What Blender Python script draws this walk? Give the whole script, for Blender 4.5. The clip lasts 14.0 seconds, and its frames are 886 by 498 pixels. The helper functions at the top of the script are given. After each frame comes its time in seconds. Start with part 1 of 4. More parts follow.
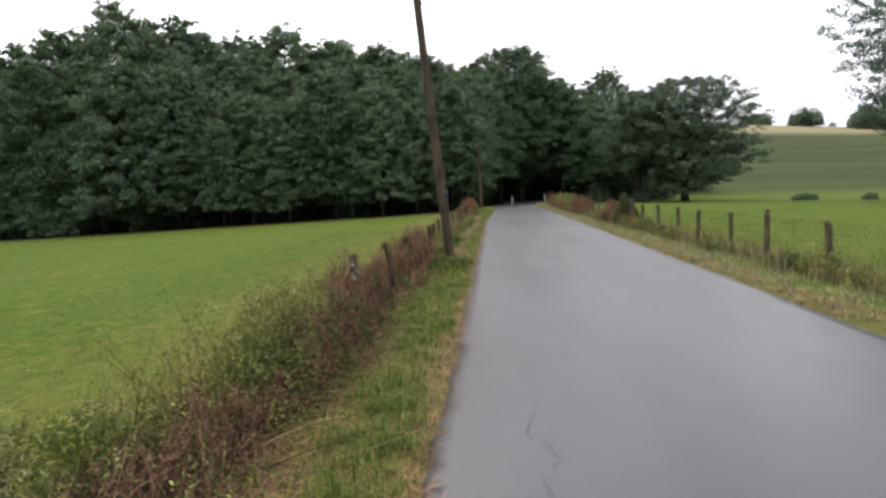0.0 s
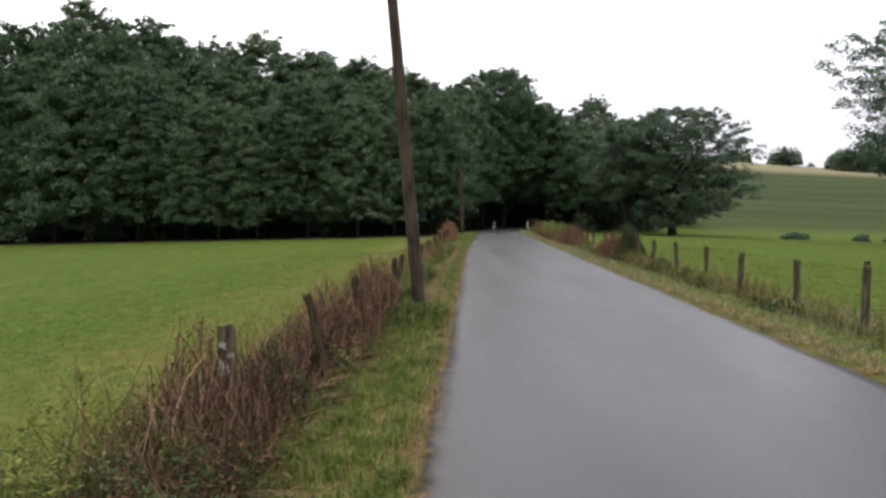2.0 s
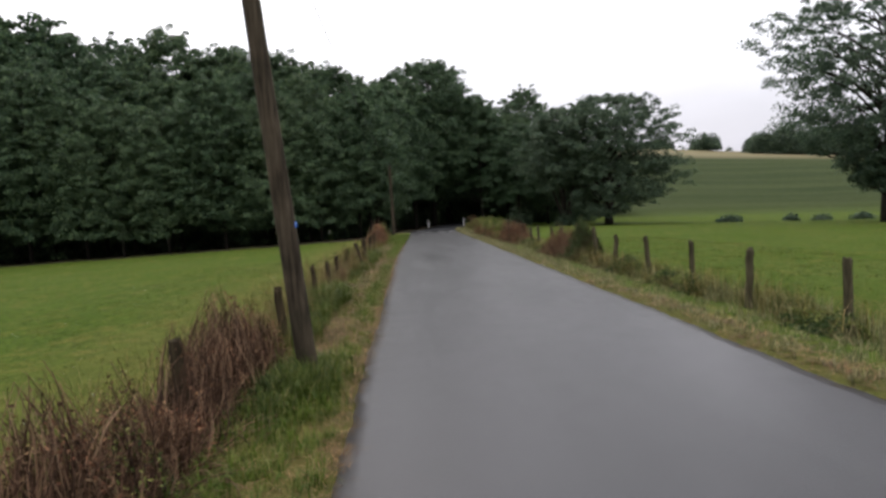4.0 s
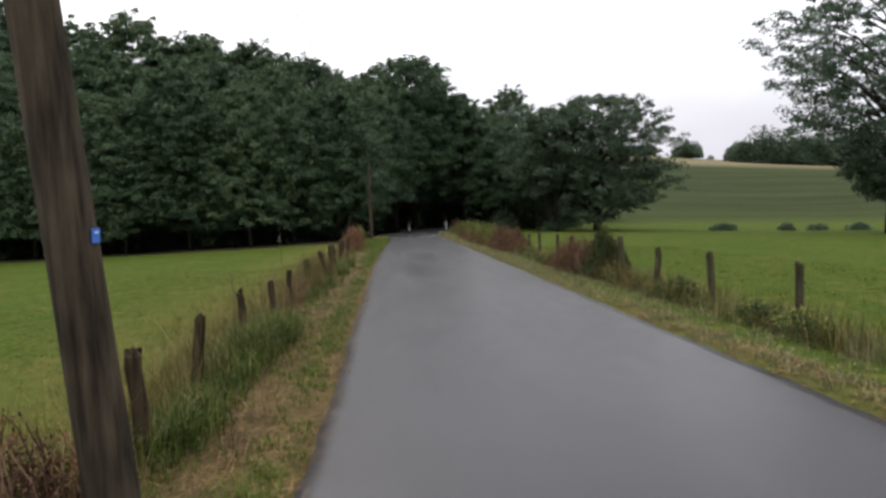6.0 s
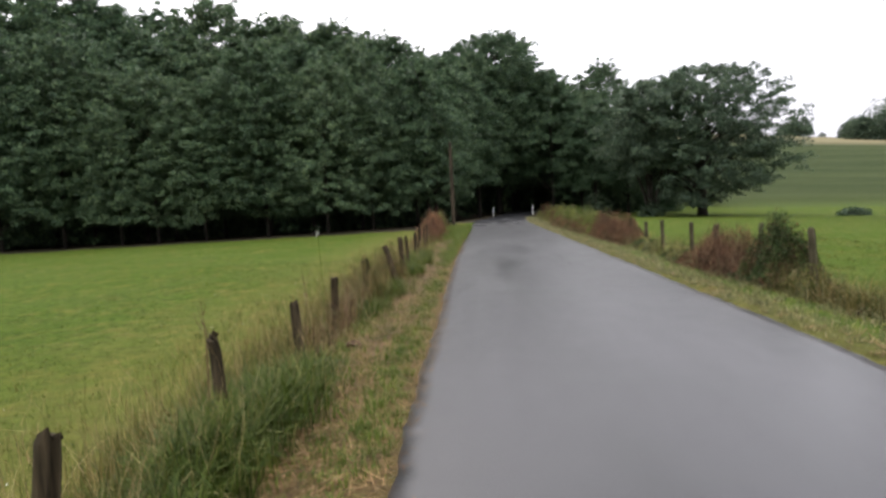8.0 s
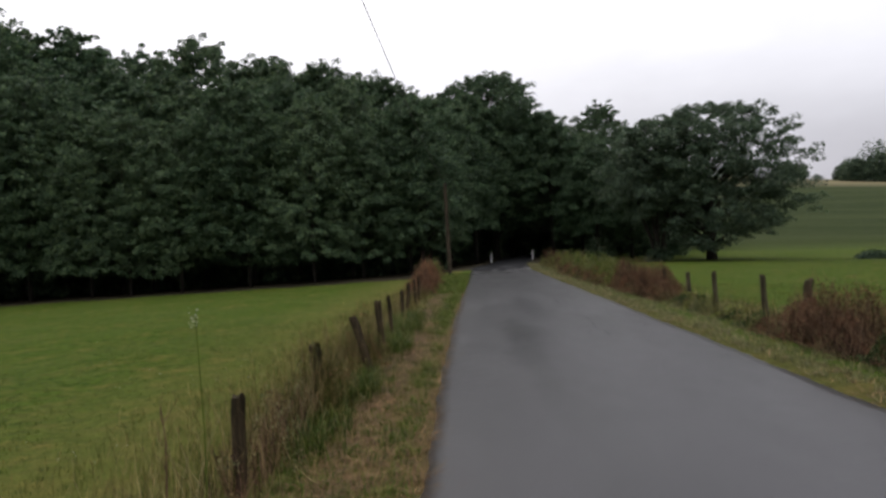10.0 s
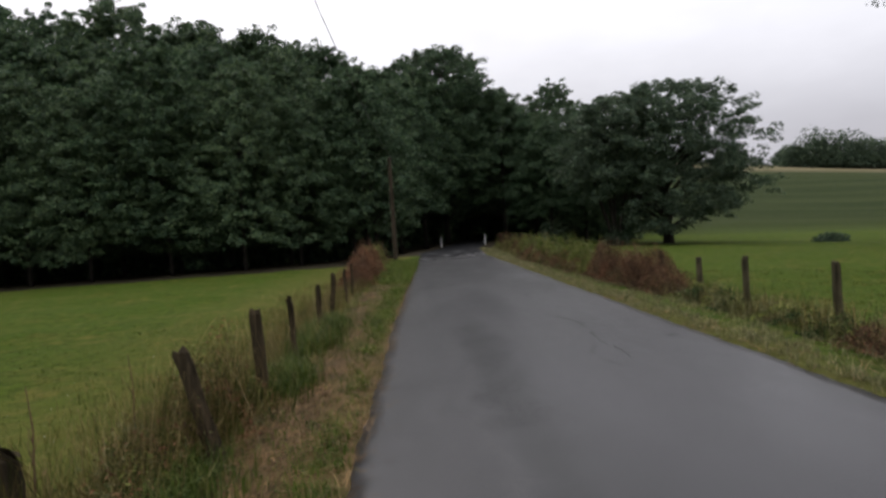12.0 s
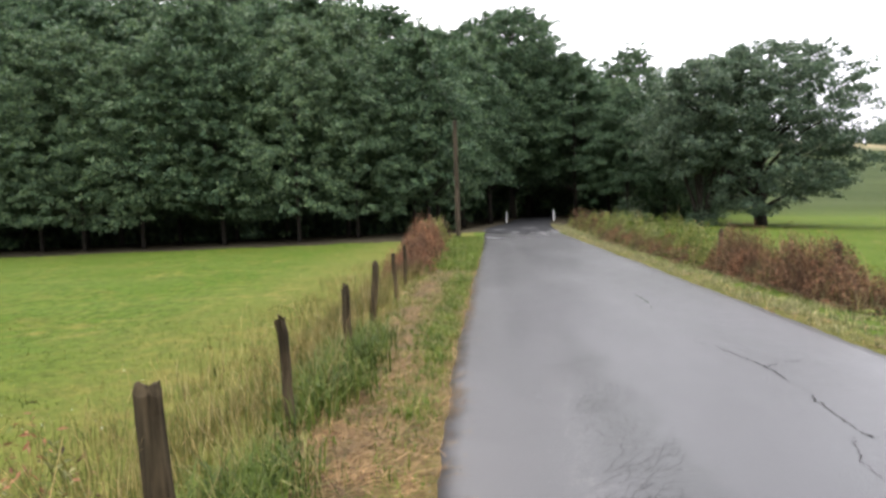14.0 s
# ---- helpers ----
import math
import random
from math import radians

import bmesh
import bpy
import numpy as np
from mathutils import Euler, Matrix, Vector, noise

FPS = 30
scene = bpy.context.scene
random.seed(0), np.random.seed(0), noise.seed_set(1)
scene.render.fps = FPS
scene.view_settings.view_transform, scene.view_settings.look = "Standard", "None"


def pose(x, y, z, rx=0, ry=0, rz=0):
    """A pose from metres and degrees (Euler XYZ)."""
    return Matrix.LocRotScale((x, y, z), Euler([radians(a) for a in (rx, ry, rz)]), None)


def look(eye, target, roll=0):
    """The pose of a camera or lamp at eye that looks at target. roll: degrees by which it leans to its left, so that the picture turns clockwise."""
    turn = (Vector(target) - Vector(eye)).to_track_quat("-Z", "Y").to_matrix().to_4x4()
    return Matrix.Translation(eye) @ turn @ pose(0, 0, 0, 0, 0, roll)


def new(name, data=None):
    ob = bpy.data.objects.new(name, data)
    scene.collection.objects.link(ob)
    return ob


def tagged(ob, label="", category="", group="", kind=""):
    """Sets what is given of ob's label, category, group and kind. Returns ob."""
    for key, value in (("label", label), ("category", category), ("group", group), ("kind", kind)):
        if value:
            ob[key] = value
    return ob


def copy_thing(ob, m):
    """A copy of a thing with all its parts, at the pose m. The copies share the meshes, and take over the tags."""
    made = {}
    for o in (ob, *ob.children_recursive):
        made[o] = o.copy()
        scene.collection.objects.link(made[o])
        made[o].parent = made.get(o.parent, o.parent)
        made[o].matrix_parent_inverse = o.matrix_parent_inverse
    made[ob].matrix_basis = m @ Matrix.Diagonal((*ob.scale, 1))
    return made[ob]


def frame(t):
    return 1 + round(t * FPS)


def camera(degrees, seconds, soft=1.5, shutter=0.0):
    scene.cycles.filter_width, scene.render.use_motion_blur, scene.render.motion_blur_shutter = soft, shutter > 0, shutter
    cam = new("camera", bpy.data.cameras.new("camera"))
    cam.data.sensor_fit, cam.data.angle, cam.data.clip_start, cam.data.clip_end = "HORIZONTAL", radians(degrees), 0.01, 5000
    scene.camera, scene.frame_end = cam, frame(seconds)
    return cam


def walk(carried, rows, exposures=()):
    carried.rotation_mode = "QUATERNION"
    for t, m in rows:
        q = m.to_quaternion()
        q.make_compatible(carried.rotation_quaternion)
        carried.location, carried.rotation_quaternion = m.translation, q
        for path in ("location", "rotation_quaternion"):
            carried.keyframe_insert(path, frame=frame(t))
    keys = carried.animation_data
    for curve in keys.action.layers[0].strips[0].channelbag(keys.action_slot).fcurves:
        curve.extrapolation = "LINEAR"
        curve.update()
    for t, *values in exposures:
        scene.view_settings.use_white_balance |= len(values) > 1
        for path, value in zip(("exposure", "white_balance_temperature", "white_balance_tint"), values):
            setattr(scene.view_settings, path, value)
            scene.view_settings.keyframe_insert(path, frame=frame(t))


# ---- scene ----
cam = camera(71.2, 14.0, soft=2.9)
PATH = [
    (0, (0.507, -4.329, 1.525), (0.332, -2.345, 1.346), -3.6),
    (0.5, (0.524, -3.45, 1.524), (0.369, -1.457, 1.473), -5.9),
    (1, (0.452, -2.574, 1.546), (0.43, -0.578, 1.417), -2.7),
    (1.5, (0.429, -1.668, 1.515), (0.363, 0.322, 1.322), -4.0),
    (2, (0.381, -0.778, 1.547), (0.277, 1.216, 1.437), -1.0),
    (2.5, (0.4, 0.085, 1.555), (0.258, 2.074, 1.405), -1.3),
    (3, (0.464, 0.935, 1.533), (0.415, 2.92, 1.29), -2.2),
    (3.5, (0.575, 1.731, 1.569), (0.609, 3.723, 1.398), -2.3),
    (3.7, (0.61, 2.087, 1.578), (0.684, 4.081, 1.439), -3.3),
    (5.8, (0.658, 5.872, 1.537), (0.816, 7.864, 1.44), -4.5),
    (6, (0.655, 6.247, 1.56), (0.819, 8.237, 1.443), -2.9),
    (6.5, (0.541, 7.201, 1.523), (0.562, 9.19, 1.307), -4.7),
    (7, (0.61, 8.072, 1.496), (0.639, 10.059, 1.271), -5.1),
    (7.5, (0.658, 8.828, 1.535), (0.504, 10.817, 1.399), -6.0),
    (8, (0.592, 9.807, 1.554), (0.488, 11.798, 1.401), -3.2),
    (8.5, (0.581, 10.625, 1.604), (0.433, 12.62, 1.617), -7.0),
    (9, (0.514, 11.542, 1.611), (0.463, 13.54, 1.696), -5.9),
    (9.2, (0.525, 11.845, 1.638), (0.476, 13.844, 1.626), -4.6),
    (11.3, (0.354, 15.702, 1.527), (0.262, 17.7, 1.561), -3.4),
    (11.5, (0.416, 16.038, 1.505), (0.441, 18.037, 1.553), -4.1),
    (12, (0.547, 17.002, 1.478), (0.624, 18.999, 1.411), -3.8),
    (12.5, (0.478, 17.865, 1.493), (0.401, 19.859, 1.374), -1.1),
    (13, (0.41, 18.699, 1.492), (0.25, 20.684, 1.309), -2.0),
    (13.5, (0.345, 19.507, 1.483), (0.213, 21.483, 1.205), -0.1),
    (14, (0.343, 20.324, 1.505), (0.22, 22.315, 1.361), -2.3),
]
EXPOSURES = [(0.0, 0.97), (1.0, 0.73), (1.5, 0.73), (2.0, 0.71), (2.5, 0.49), (3.0, 0.51), (3.7, 0.45), (5.8, 0.15), (6.0, 0.4), (6.5, 0.77), (7.5, 1.07), (8.0, 0.93), (8.5, 0.45), (9.0, -0.07), (11.5, -0.11), (12.0, -0.13), (12.5, 0.39), (13.0, 0.67), (13.5, 1.25), (14.0, 1.58)]
walk(cam, [(t, look(eye, target, roll)) for t, eye, target, roll in PATH], EXPOSURES)

# ---- sky and sun: an even overcast ----
SUN_ELEVATION, SUN_AZIMUTH = radians(52), radians(335)
world = bpy.data.worlds.new("overcast")
scene.world = world
world.use_nodes = True
wn, wl = world.node_tree.nodes, world.node_tree.links
wn.clear()
w_out = wn.new("ShaderNodeOutputWorld")
w_add = wn.new("ShaderNodeAddShader")
w_sky = wn.new("ShaderNodeTexSky")
w_sky.sky_type, w_sky.sun_disc = "NISHITA", False
w_sky.sun_elevation, w_sky.sun_rotation = SUN_ELEVATION, SUN_AZIMUTH
w_sky.dust_density, w_sky.air_density = 6.0, 1.0
w_clear = wn.new("ShaderNodeBackground")
w_clear.inputs["Strength"].default_value = 0.02
w_cloud = wn.new("ShaderNodeBackground")
w_cloud.inputs["Strength"].default_value = 1.0
w_geo = wn.new("ShaderNodeTexCoord")
w_sep = wn.new("ShaderNodeSeparateXYZ")
w_height = wn.new("ShaderNodeValToRGB")
w_height.color_ramp.elements[0].position, w_height.color_ramp.elements[0].color = 0.0, (0.47, 0.46, 0.52, 1)
w_height.color_ramp.elements[1].position, w_height.color_ramp.elements[1].color = 0.85, (1.70, 1.70, 1.78, 1)
mid = w_height.color_ramp.elements.new(0.30)
mid.color = (1.06, 1.05, 1.11, 1)
low = w_height.color_ramp.elements.new(0.11)
low.color = (0.60, 0.59, 0.65, 1)
w_noise = wn.new("ShaderNodeTexNoise")
w_noise.inputs["Scale"].default_value, w_noise.inputs["Detail"].default_value = 3.2, 5.0
w_map = wn.new("ShaderNodeMapping")
w_map.inputs["Scale"].default_value = (1.0, 1.0, 2.6)
w_range = wn.new("ShaderNodeMapRange")
w_range.inputs["From Min"].default_value, w_range.inputs["From Max"].default_value = 0.3, 0.7
w_range.inputs["To Min"].default_value, w_range.inputs["To Max"].default_value = 0.90, 1.10
w_mul = wn.new("ShaderNodeVectorMath")
w_mul.operation = "SCALE"
wl.new(w_geo.outputs["Generated"], w_sep.inputs[0])
wl.new(w_sep.outputs["Z"], w_height.inputs["Fac"])
wl.new(w_geo.outputs["Generated"], w_map.inputs["Vector"])
wl.new(w_map.outputs[0], w_noise.inputs["Vector"])
wl.new(w_noise.outputs["Fac"], w_range.inputs["Value"])
wl.new(w_height.outputs["Color"], w_mul.inputs[0])
wl.new(w_range.outputs[0], w_mul.inputs["Scale"])
wl.new(w_mul.outputs[0], w_cloud.inputs["Color"])
wl.new(w_sky.outputs[0], w_clear.inputs["Color"])
wl.new(w_clear.outputs[0], w_add.inputs[0])
wl.new(w_cloud.outputs[0], w_add.inputs[1])
wl.new(w_add.outputs[0], w_out.inputs["Surface"])

sun = new("sun", bpy.data.lights.new("sun", "SUN"))
sun.data.energy, sun.data.angle, sun.data.color = 0.75, radians(45), (1.0, 0.97, 0.93)
sun_way = Vector((math.sin(SUN_AZIMUTH) * math.cos(SUN_ELEVATION), math.cos(SUN_AZIMUTH) * math.cos(SUN_ELEVATION), math.sin(SUN_ELEVATION)))
sun.rotation_euler = sun_way.to_track_quat("Z", "Y").to_euler()
sun.location = (0, 0, 40)


# ---- materials ----
class Mat:
    """A node material under construction."""

    def __init__(self, name, rough=0.8):
        self.m = bpy.data.materials.new(name)
        self.m.use_nodes = True
        self.n, self.l = self.m.node_tree.nodes, self.m.node_tree.links
        self.b = self.n["Principled BSDF"]
        self.b.inputs["Roughness"].default_value = rough
        self.b.inputs["Specular IOR Level"].default_value = 0.10
        self.pos = self.n.new("ShaderNodeTexCoord").outputs["Object"]

    def noise(self, scale, detail=4.0, stretch=None, rough=0.55, vec=None):
        t = self.n.new("ShaderNodeTexNoise")
        t.inputs["Scale"].default_value, t.inputs["Detail"].default_value, t.inputs["Roughness"].default_value = scale, detail, rough
        v = vec or self.pos
        if stretch:
            mp = self.n.new("ShaderNodeMapping")
            mp.inputs["Scale"].default_value = stretch
            self.l.new(v, mp.inputs["Vector"])
            v = mp.outputs[0]
        self.l.new(v, t.inputs["Vector"])
        return t.outputs["Fac"]

    def ramp(self, fac, *stops):
        r = self.n.new("ShaderNodeValToRGB")
        el = r.color_ramp.elements
        while len(el) < len(stops):
            el.new(0.5)
        for e, (p, c) in zip(el, stops):
            e.position, e.color = p, (*c, 1) if len(c) == 3 else c
        self.l.new(fac, r.inputs["Fac"])
        return r.outputs["Color"]

    def mix(self, a, b, fac, mode="MIX"):
        x = self.n.new("ShaderNodeMix")
        x.data_type, x.blend_type = "RGBA", mode
        for value, socket in ((fac, x.inputs["Factor"]), (a, x.inputs["A"]), (b, x.inputs["B"])):
            if isinstance(value, bpy.types.NodeSocket):
                self.l.new(value, socket)
            else:
                socket.default_value = value if not isinstance(value, tuple) else (*value, 1)
        return x.outputs["Result"]

    def math(self, op, a, b=0.0, c=None):
        x = self.n.new("ShaderNodeMath")
        x.operation = op
        for i, value in enumerate((a, b, c)):
            if value is None:
                continue
            if isinstance(value, bpy.types.NodeSocket):
                self.l.new(value, x.inputs[i])
            else:
                x.inputs[i].default_value = value
        return x.outputs[0]

    def xyz(self):
        s = self.n.new("ShaderNodeSeparateXYZ")
        self.l.new(self.pos, s.inputs[0])
        return s.outputs

    def island(self):
        return self.n.new("ShaderNodeNewGeometry").outputs["Random Per Island"]

    def one(self):
        return self.n.new("ShaderNodeObjectInfo").outputs["Random"]

    def color(self, c):
        if isinstance(c, tuple):
            self.b.inputs["Base Color"].default_value = (*c, 1)
        else:
            self.l.new(c, self.b.inputs["Base Color"])
        return self

    def rough(self, fac):
        self.l.new(fac, self.b.inputs["Roughness"])
        return self

    def bump(self, height, strength=0.4, distance=0.02):
        u = self.n.new("ShaderNodeBump")
        u.inputs["Strength"].default_value, u.inputs["Distance"].default_value = strength, distance
        self.l.new(height, u.inputs["Height"])
        self.l.new(u.outputs[0], self.b.inputs["Normal"])
        return self

    def leafy(self, share):
        """Lets some light through thin blades and leaves."""
        out = next(x for x in self.n if x.type == "OUTPUT_MATERIAL")
        t = self.n.new("ShaderNodeBsdfTranslucent")
        mx = self.n.new("ShaderNodeMixShader")
        mx.inputs[0].default_value = share
        src = self.b.inputs["Base Color"].links
        if src:
            self.l.new(src[0].from_socket, t.inputs["Color"])
        else:
            t.inputs["Color"].default_value = self.b.inputs["Base Color"].default_value
        self.l.new(self.b.outputs[0], mx.inputs[1])
        self.l.new(t.outputs[0], mx.inputs[2])
        self.l.new(mx.outputs[0], out.inputs["Surface"])
        return self


def make_asphalt():
    a = Mat("worn_asphalt", 0.55)
    fine = a.noise(160, 3)
    grit = a.noise(45, 4)
    broad = a.noise(0.55, 5, (1.0, 0.35, 1.0))
    streak = a.noise(1.6, 4, (1.0, 0.12, 1.0))
    base = a.ramp(fine, (0.30, (0.0095, 0.0088, 0.0104)), (0.70, (0.023, 0.0214, 0.0248)))
    base = a.mix(base, a.ramp(broad, (0.35, (0.55, 0.55, 0.56)), (0.62, (1.12, 1.11, 1.12))), 0.85, "MULTIPLY")
    mottle = a.noise(3.4, 6, (1.0, 0.6, 1.0), 0.65)
    base = a.mix(base, a.ramp(mottle, (0.36, (0.66, 0.66, 0.67)), (0.60, (1.12, 1.11, 1.11))), 0.55, "MULTIPLY")
    chips = a.ramp(a.noise(90, 2), (0.66, (0, 0, 0)), (0.72, (1, 1, 1)))
    base = a.mix(base, (0.115, 0.112, 0.112), a.math("MULTIPLY", chips, 0.35))
    base = a.mix(base, a.ramp(streak, (0.38, (0.72, 0.72, 0.72)), (0.58, (1.06, 1.06, 1.06))), 0.6, "MULTIPLY")
    # a darker, crazed wheel track with a pale rim
    x, y, z = a.xyz()
    ragged = a.math("MULTIPLY", a.math("SUBTRACT", a.noise(2.6, 6, (1.0, 0.55, 1.0), 0.65), 0.5), 0.9)
    off = a.math("ABSOLUTE", a.math("SUBTRACT", a.math("ADD", x, ragged), 1.26))
    along = a.math("ABSOLUTE", a.math("DIVIDE", a.math("SUBTRACT", y, 23.4), 9.0))
    reach = a.math("ADD", off, a.math("MULTIPLY", along, along))
    track = a.ramp(reach, (0.16, (1, 1, 1)), (0.34, (0, 0, 0)))
    rim = a.ramp(a.math("ADD", a.math("ABSOLUTE", a.math("SUBTRACT", reach, 0.36)), a.math("GREATER_THAN", x, 1.1)), (0.0, (1, 1, 1)), (0.07, (0, 0, 0)))
    base = a.mix(base, a.mix(base, (0.30, 0.30, 0.32), 1.0, "MULTIPLY"), track)
    base = a.mix(base, (0.060, 0.056, 0.055), a.math("MULTIPLY", rim, a.ramp(grit, (0.50, (0, 0, 0)), (0.60, (0.45, 0.45, 0.45)))))
    a.color(base)
    damp = a.math("ADD", a.math("MULTIPLY", a.noise(0.9, 5, (1.0, 0.3, 1.0)), 0.6), a.math("MULTIPLY", mottle, 0.4))
    r = a.n.new("ShaderNodeMapRange")
    r.inputs["From Min"].default_value, r.inputs["From Max"].default_value = 0.35, 0.65
    r.inputs["To Min"].default_value, r.inputs["To Max"].default_value = 0.28, 0.37
    a.l.new(damp, r.inputs["Value"])
    a.rough(r.outputs[0])
    a.b.inputs["Specular IOR Level"].default_value = 0.36
    a.bump(a.math("ADD", grit, a.math("MULTIPLY", fine, 0.6)), 0.32, 0.006)
    return a.m


def make_ground():
    g = Mat("meadow_ground", 0.95)
    g.b.inputs["Specular IOR Level"].default_value = 0.04
    fine = g.noise(38, 5)
    mid = g.noise(2.2, 5)
    broad = g.noise(0.22, 4)
    col = g.ramp(fine, (0.25, (0.031, 0.051, 0.008)), (0.52, (0.051, 0.076, 0.012)), (0.8, (0.077, 0.099, 0.019)))
    yellow = g.ramp(fine, (0.3, (0.082, 0.078, 0.019)), (0.7, (0.138, 0.112, 0.037)))
    m1 = g.ramp(mid, (0.46, (0, 0, 0)), (0.70, (1, 1, 1)))
    patch = g.ramp(g.noise(0.45, 5), (0.40, (0.15, 0.15, 0.15)), (0.60, (1, 1, 1)))
    col = g.mix(col, yellow, g.math("MULTIPLY", m1, patch))
    tuft = g.noise(7.5, 5)
    col = g.mix(col, g.ramp(tuft, (0.36, (0.50, 0.60, 0.46)), (0.60, (1.18, 1.15, 1.05))), 0.85, "MULTIPLY")
    m2 = g.ramp(broad, (0.38, (0, 0, 0)), (0.62, (1, 1, 1)))
    col = g.mix(col, g.mix(col, (0.86, 0.94, 0.70), 1.0, "MULTIPLY"), m2)
    # mown swathes on the far slope
    x, y, z = g.xyz()
    far = g.ramp(g.math("DIVIDE", y, 400.0), (0.25, (0, 0, 0)), (0.30, (1, 1, 1)))
    swathe = g.noise(0.06, 4, (0.15, 3.0, 1.0))
    slope = g.ramp(swathe, (0.35, (0.021, 0.031, 0.010)), (0.65, (0.037, 0.047, 0.017)))
    crest = g.ramp(g.math("ADD", g.math("DIVIDE", z, 30.0), g.math("MULTIPLY", x, 0.0027 / 1.0)), (0.68, (0, 0, 0)), (0.79, (1, 1, 1)))
    slope = g.mix(slope, (0.145, 0.125, 0.072), crest)
    col = g.mix(col, slope, far)
    # drier grass towards the hedge fence
    side = g.ramp(g.math("DIVIDE", g.math("ADD", g.math("ADD", x, g.math("MULTIPLY", mid, 3.0)), 8.0), 10.0), (0.30, (0, 0, 0)), (0.70, (1, 1, 1)))
    side = g.math("MULTIPLY", side, g.math("LESS_THAN", x, 0.0))
    col = g.mix(col, yellow, g.math("MULTIPLY", side, 0.55))
    # dry litter along both road edges
    wob = g.math("MULTIPLY", g.math("SUBTRACT", g.noise(1.3, 4), 0.5), 1.1)
    lx = g.math("ADD", x, wob)
    left = g.ramp(g.math("DIVIDE", g.math("ADD", lx, 2.0), 3.0), (0.26, (0, 0, 0)), (0.38, (1, 1, 1)), (0.85, (1, 1, 1)), (0.98, (0, 0, 0)))
    right = g.ramp(g.math("DIVIDE", g.math("SUBTRACT", lx, 3.0), 3.0), (0.10, (0, 0, 0)), (0.18, (0.6, 0.6, 0.6)), (0.42, (0.5, 0.5, 0.5)), (0.55, (0, 0, 0)))
    strip = g.math("MULTIPLY", g.math("ADD", left, right), g.math("LESS_THAN", y, 48.0))
    litter = g.ramp(g.noise(26, 6), (0.25, (0.036, 0.024, 0.012)), (0.5, (0.090, 0.060, 0.028)), (0.78, (0.165, 0.115, 0.055)))
    lush = g.ramp(g.math("DIVIDE", y, 20.0), (0.42, (0.55, 0.55, 0.55)), (0.52, (1, 1, 1)))
    lush = g.math("MAXIMUM", lush, g.math("GREATER_THAN", x, 2.0))
    col = g.mix(col, litter, g.math("MULTIPLY", g.math("MULTIPLY", strip, 0.8), lush))
    # leaf mould under the wood, its dark colour also standing for the tree shade
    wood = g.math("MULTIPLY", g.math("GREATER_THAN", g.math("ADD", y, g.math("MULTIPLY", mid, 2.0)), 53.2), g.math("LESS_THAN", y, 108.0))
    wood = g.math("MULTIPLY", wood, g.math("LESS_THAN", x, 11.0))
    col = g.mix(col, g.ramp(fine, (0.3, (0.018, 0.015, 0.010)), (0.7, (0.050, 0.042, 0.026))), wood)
    g.color(col)
    g.bump(g.math("ADD", g.math("MULTIPLY", fine, 0.5), g.math("ADD", tuft, g.math("MULTIPLY", mid, 0.7))), 0.8, 0.08)
    return g.m


def blade_mat(name, stops, share=0.3, rough=0.6):
    g = Mat(name, rough)
    tufts = g.ramp(g.noise(3.2, 4), (0.36, (0.62, 0.66, 0.62)), (0.62, (1.26, 1.22, 1.12)))
    g.color(g.mix(g.ramp(g.island(), *stops), tufts, 0.8, "MULTIPLY"))
    return g.leafy(share).m


def bark_mat(name, dark, light, scale=9.0, stretch=(1, 1, 0.12)):
    b = Mat(name, 0.9)
    grain = b.noise(scale, 6, stretch)
    blot = b.noise(2.3, 4)
    c = b.ramp(grain, (0.32, dark), (0.68, light))
    c = b.mix(c, b.ramp(blot, (0.35, (0.55, 0.57, 0.52)), (0.65, (1.15, 1.12, 1.08))), 0.8, "MULTIPLY")
    b.color(c)
    b.bump(grain, 0.8, 0.02)
    return b.m


def leaf_mat(name, lo, mid, hi, share=0.34, rough=0.55):
    g = Mat(name, rough)
    c = g.ramp(g.island(), (0.0, lo), (0.55, mid), (1.0, hi))
    g.color(g.mix(c, g.ramp(g.one(), (0.0, (0.82, 0.88, 0.85)), (1.0, (1.15, 1.1, 1.0))), 0.7, "MULTIPLY"))
    g.b.inputs["Specular IOR Level"].default_value = 0.17
    return g.leafy(share).m


ASPHALT = make_asphalt()
GROUND = make_ground()
EARTH = Mat("dry_earth", 0.95)
EARTH = EARTH.color(EARTH.ramp(EARTH.noise(22, 5), (0.3, (0.030, 0.019, 0.011)), (0.7, (0.095, 0.060, 0.034)))).m
CRACK = Mat("crack_shadow", 0.95).color((0.022, 0.021, 0.021)).m
# asphalt coloured near black for the shade under the trees
_p = Mat("shaded_asphalt", 0.8)
_p.b.inputs["Specular IOR Level"].default_value = 0.03
_p.color(_p.ramp(_p.noise(60, 4), (0.3, (0.011, 0.011, 0.012)), (0.7, (0.022, 0.022, 0.023))))
SHADED_ASPHALT = _p.bump(_p.noise(40, 4), 0.4, 0.006).m
_p = Mat("broken_asphalt", 0.85)
_p.b.inputs["Specular IOR Level"].default_value = 0.1
_p.color(_p.ramp(_p.noise(30, 5), (0.3, (0.030, 0.030, 0.031)), (0.7, (0.085, 0.083, 0.084))))
PATCH = _p.bump(_p.noise(24, 5), 0.9, 0.02).m
GRAVEL = blade_mat("loose_chippings", ((0.0, (0.09, 0.088, 0.085)), (1.0, (0.20, 0.19, 0.18))), 0.0, 0.9)
GREEN_BLADE = blade_mat("green_blades", ((0.0, (0.030, 0.056, 0.007)), (0.5, (0.066, 0.104, 0.013)), (0.9, (0.120, 0.140, 0.032)), (1.0, (0.230, 0.190, 0.085))))
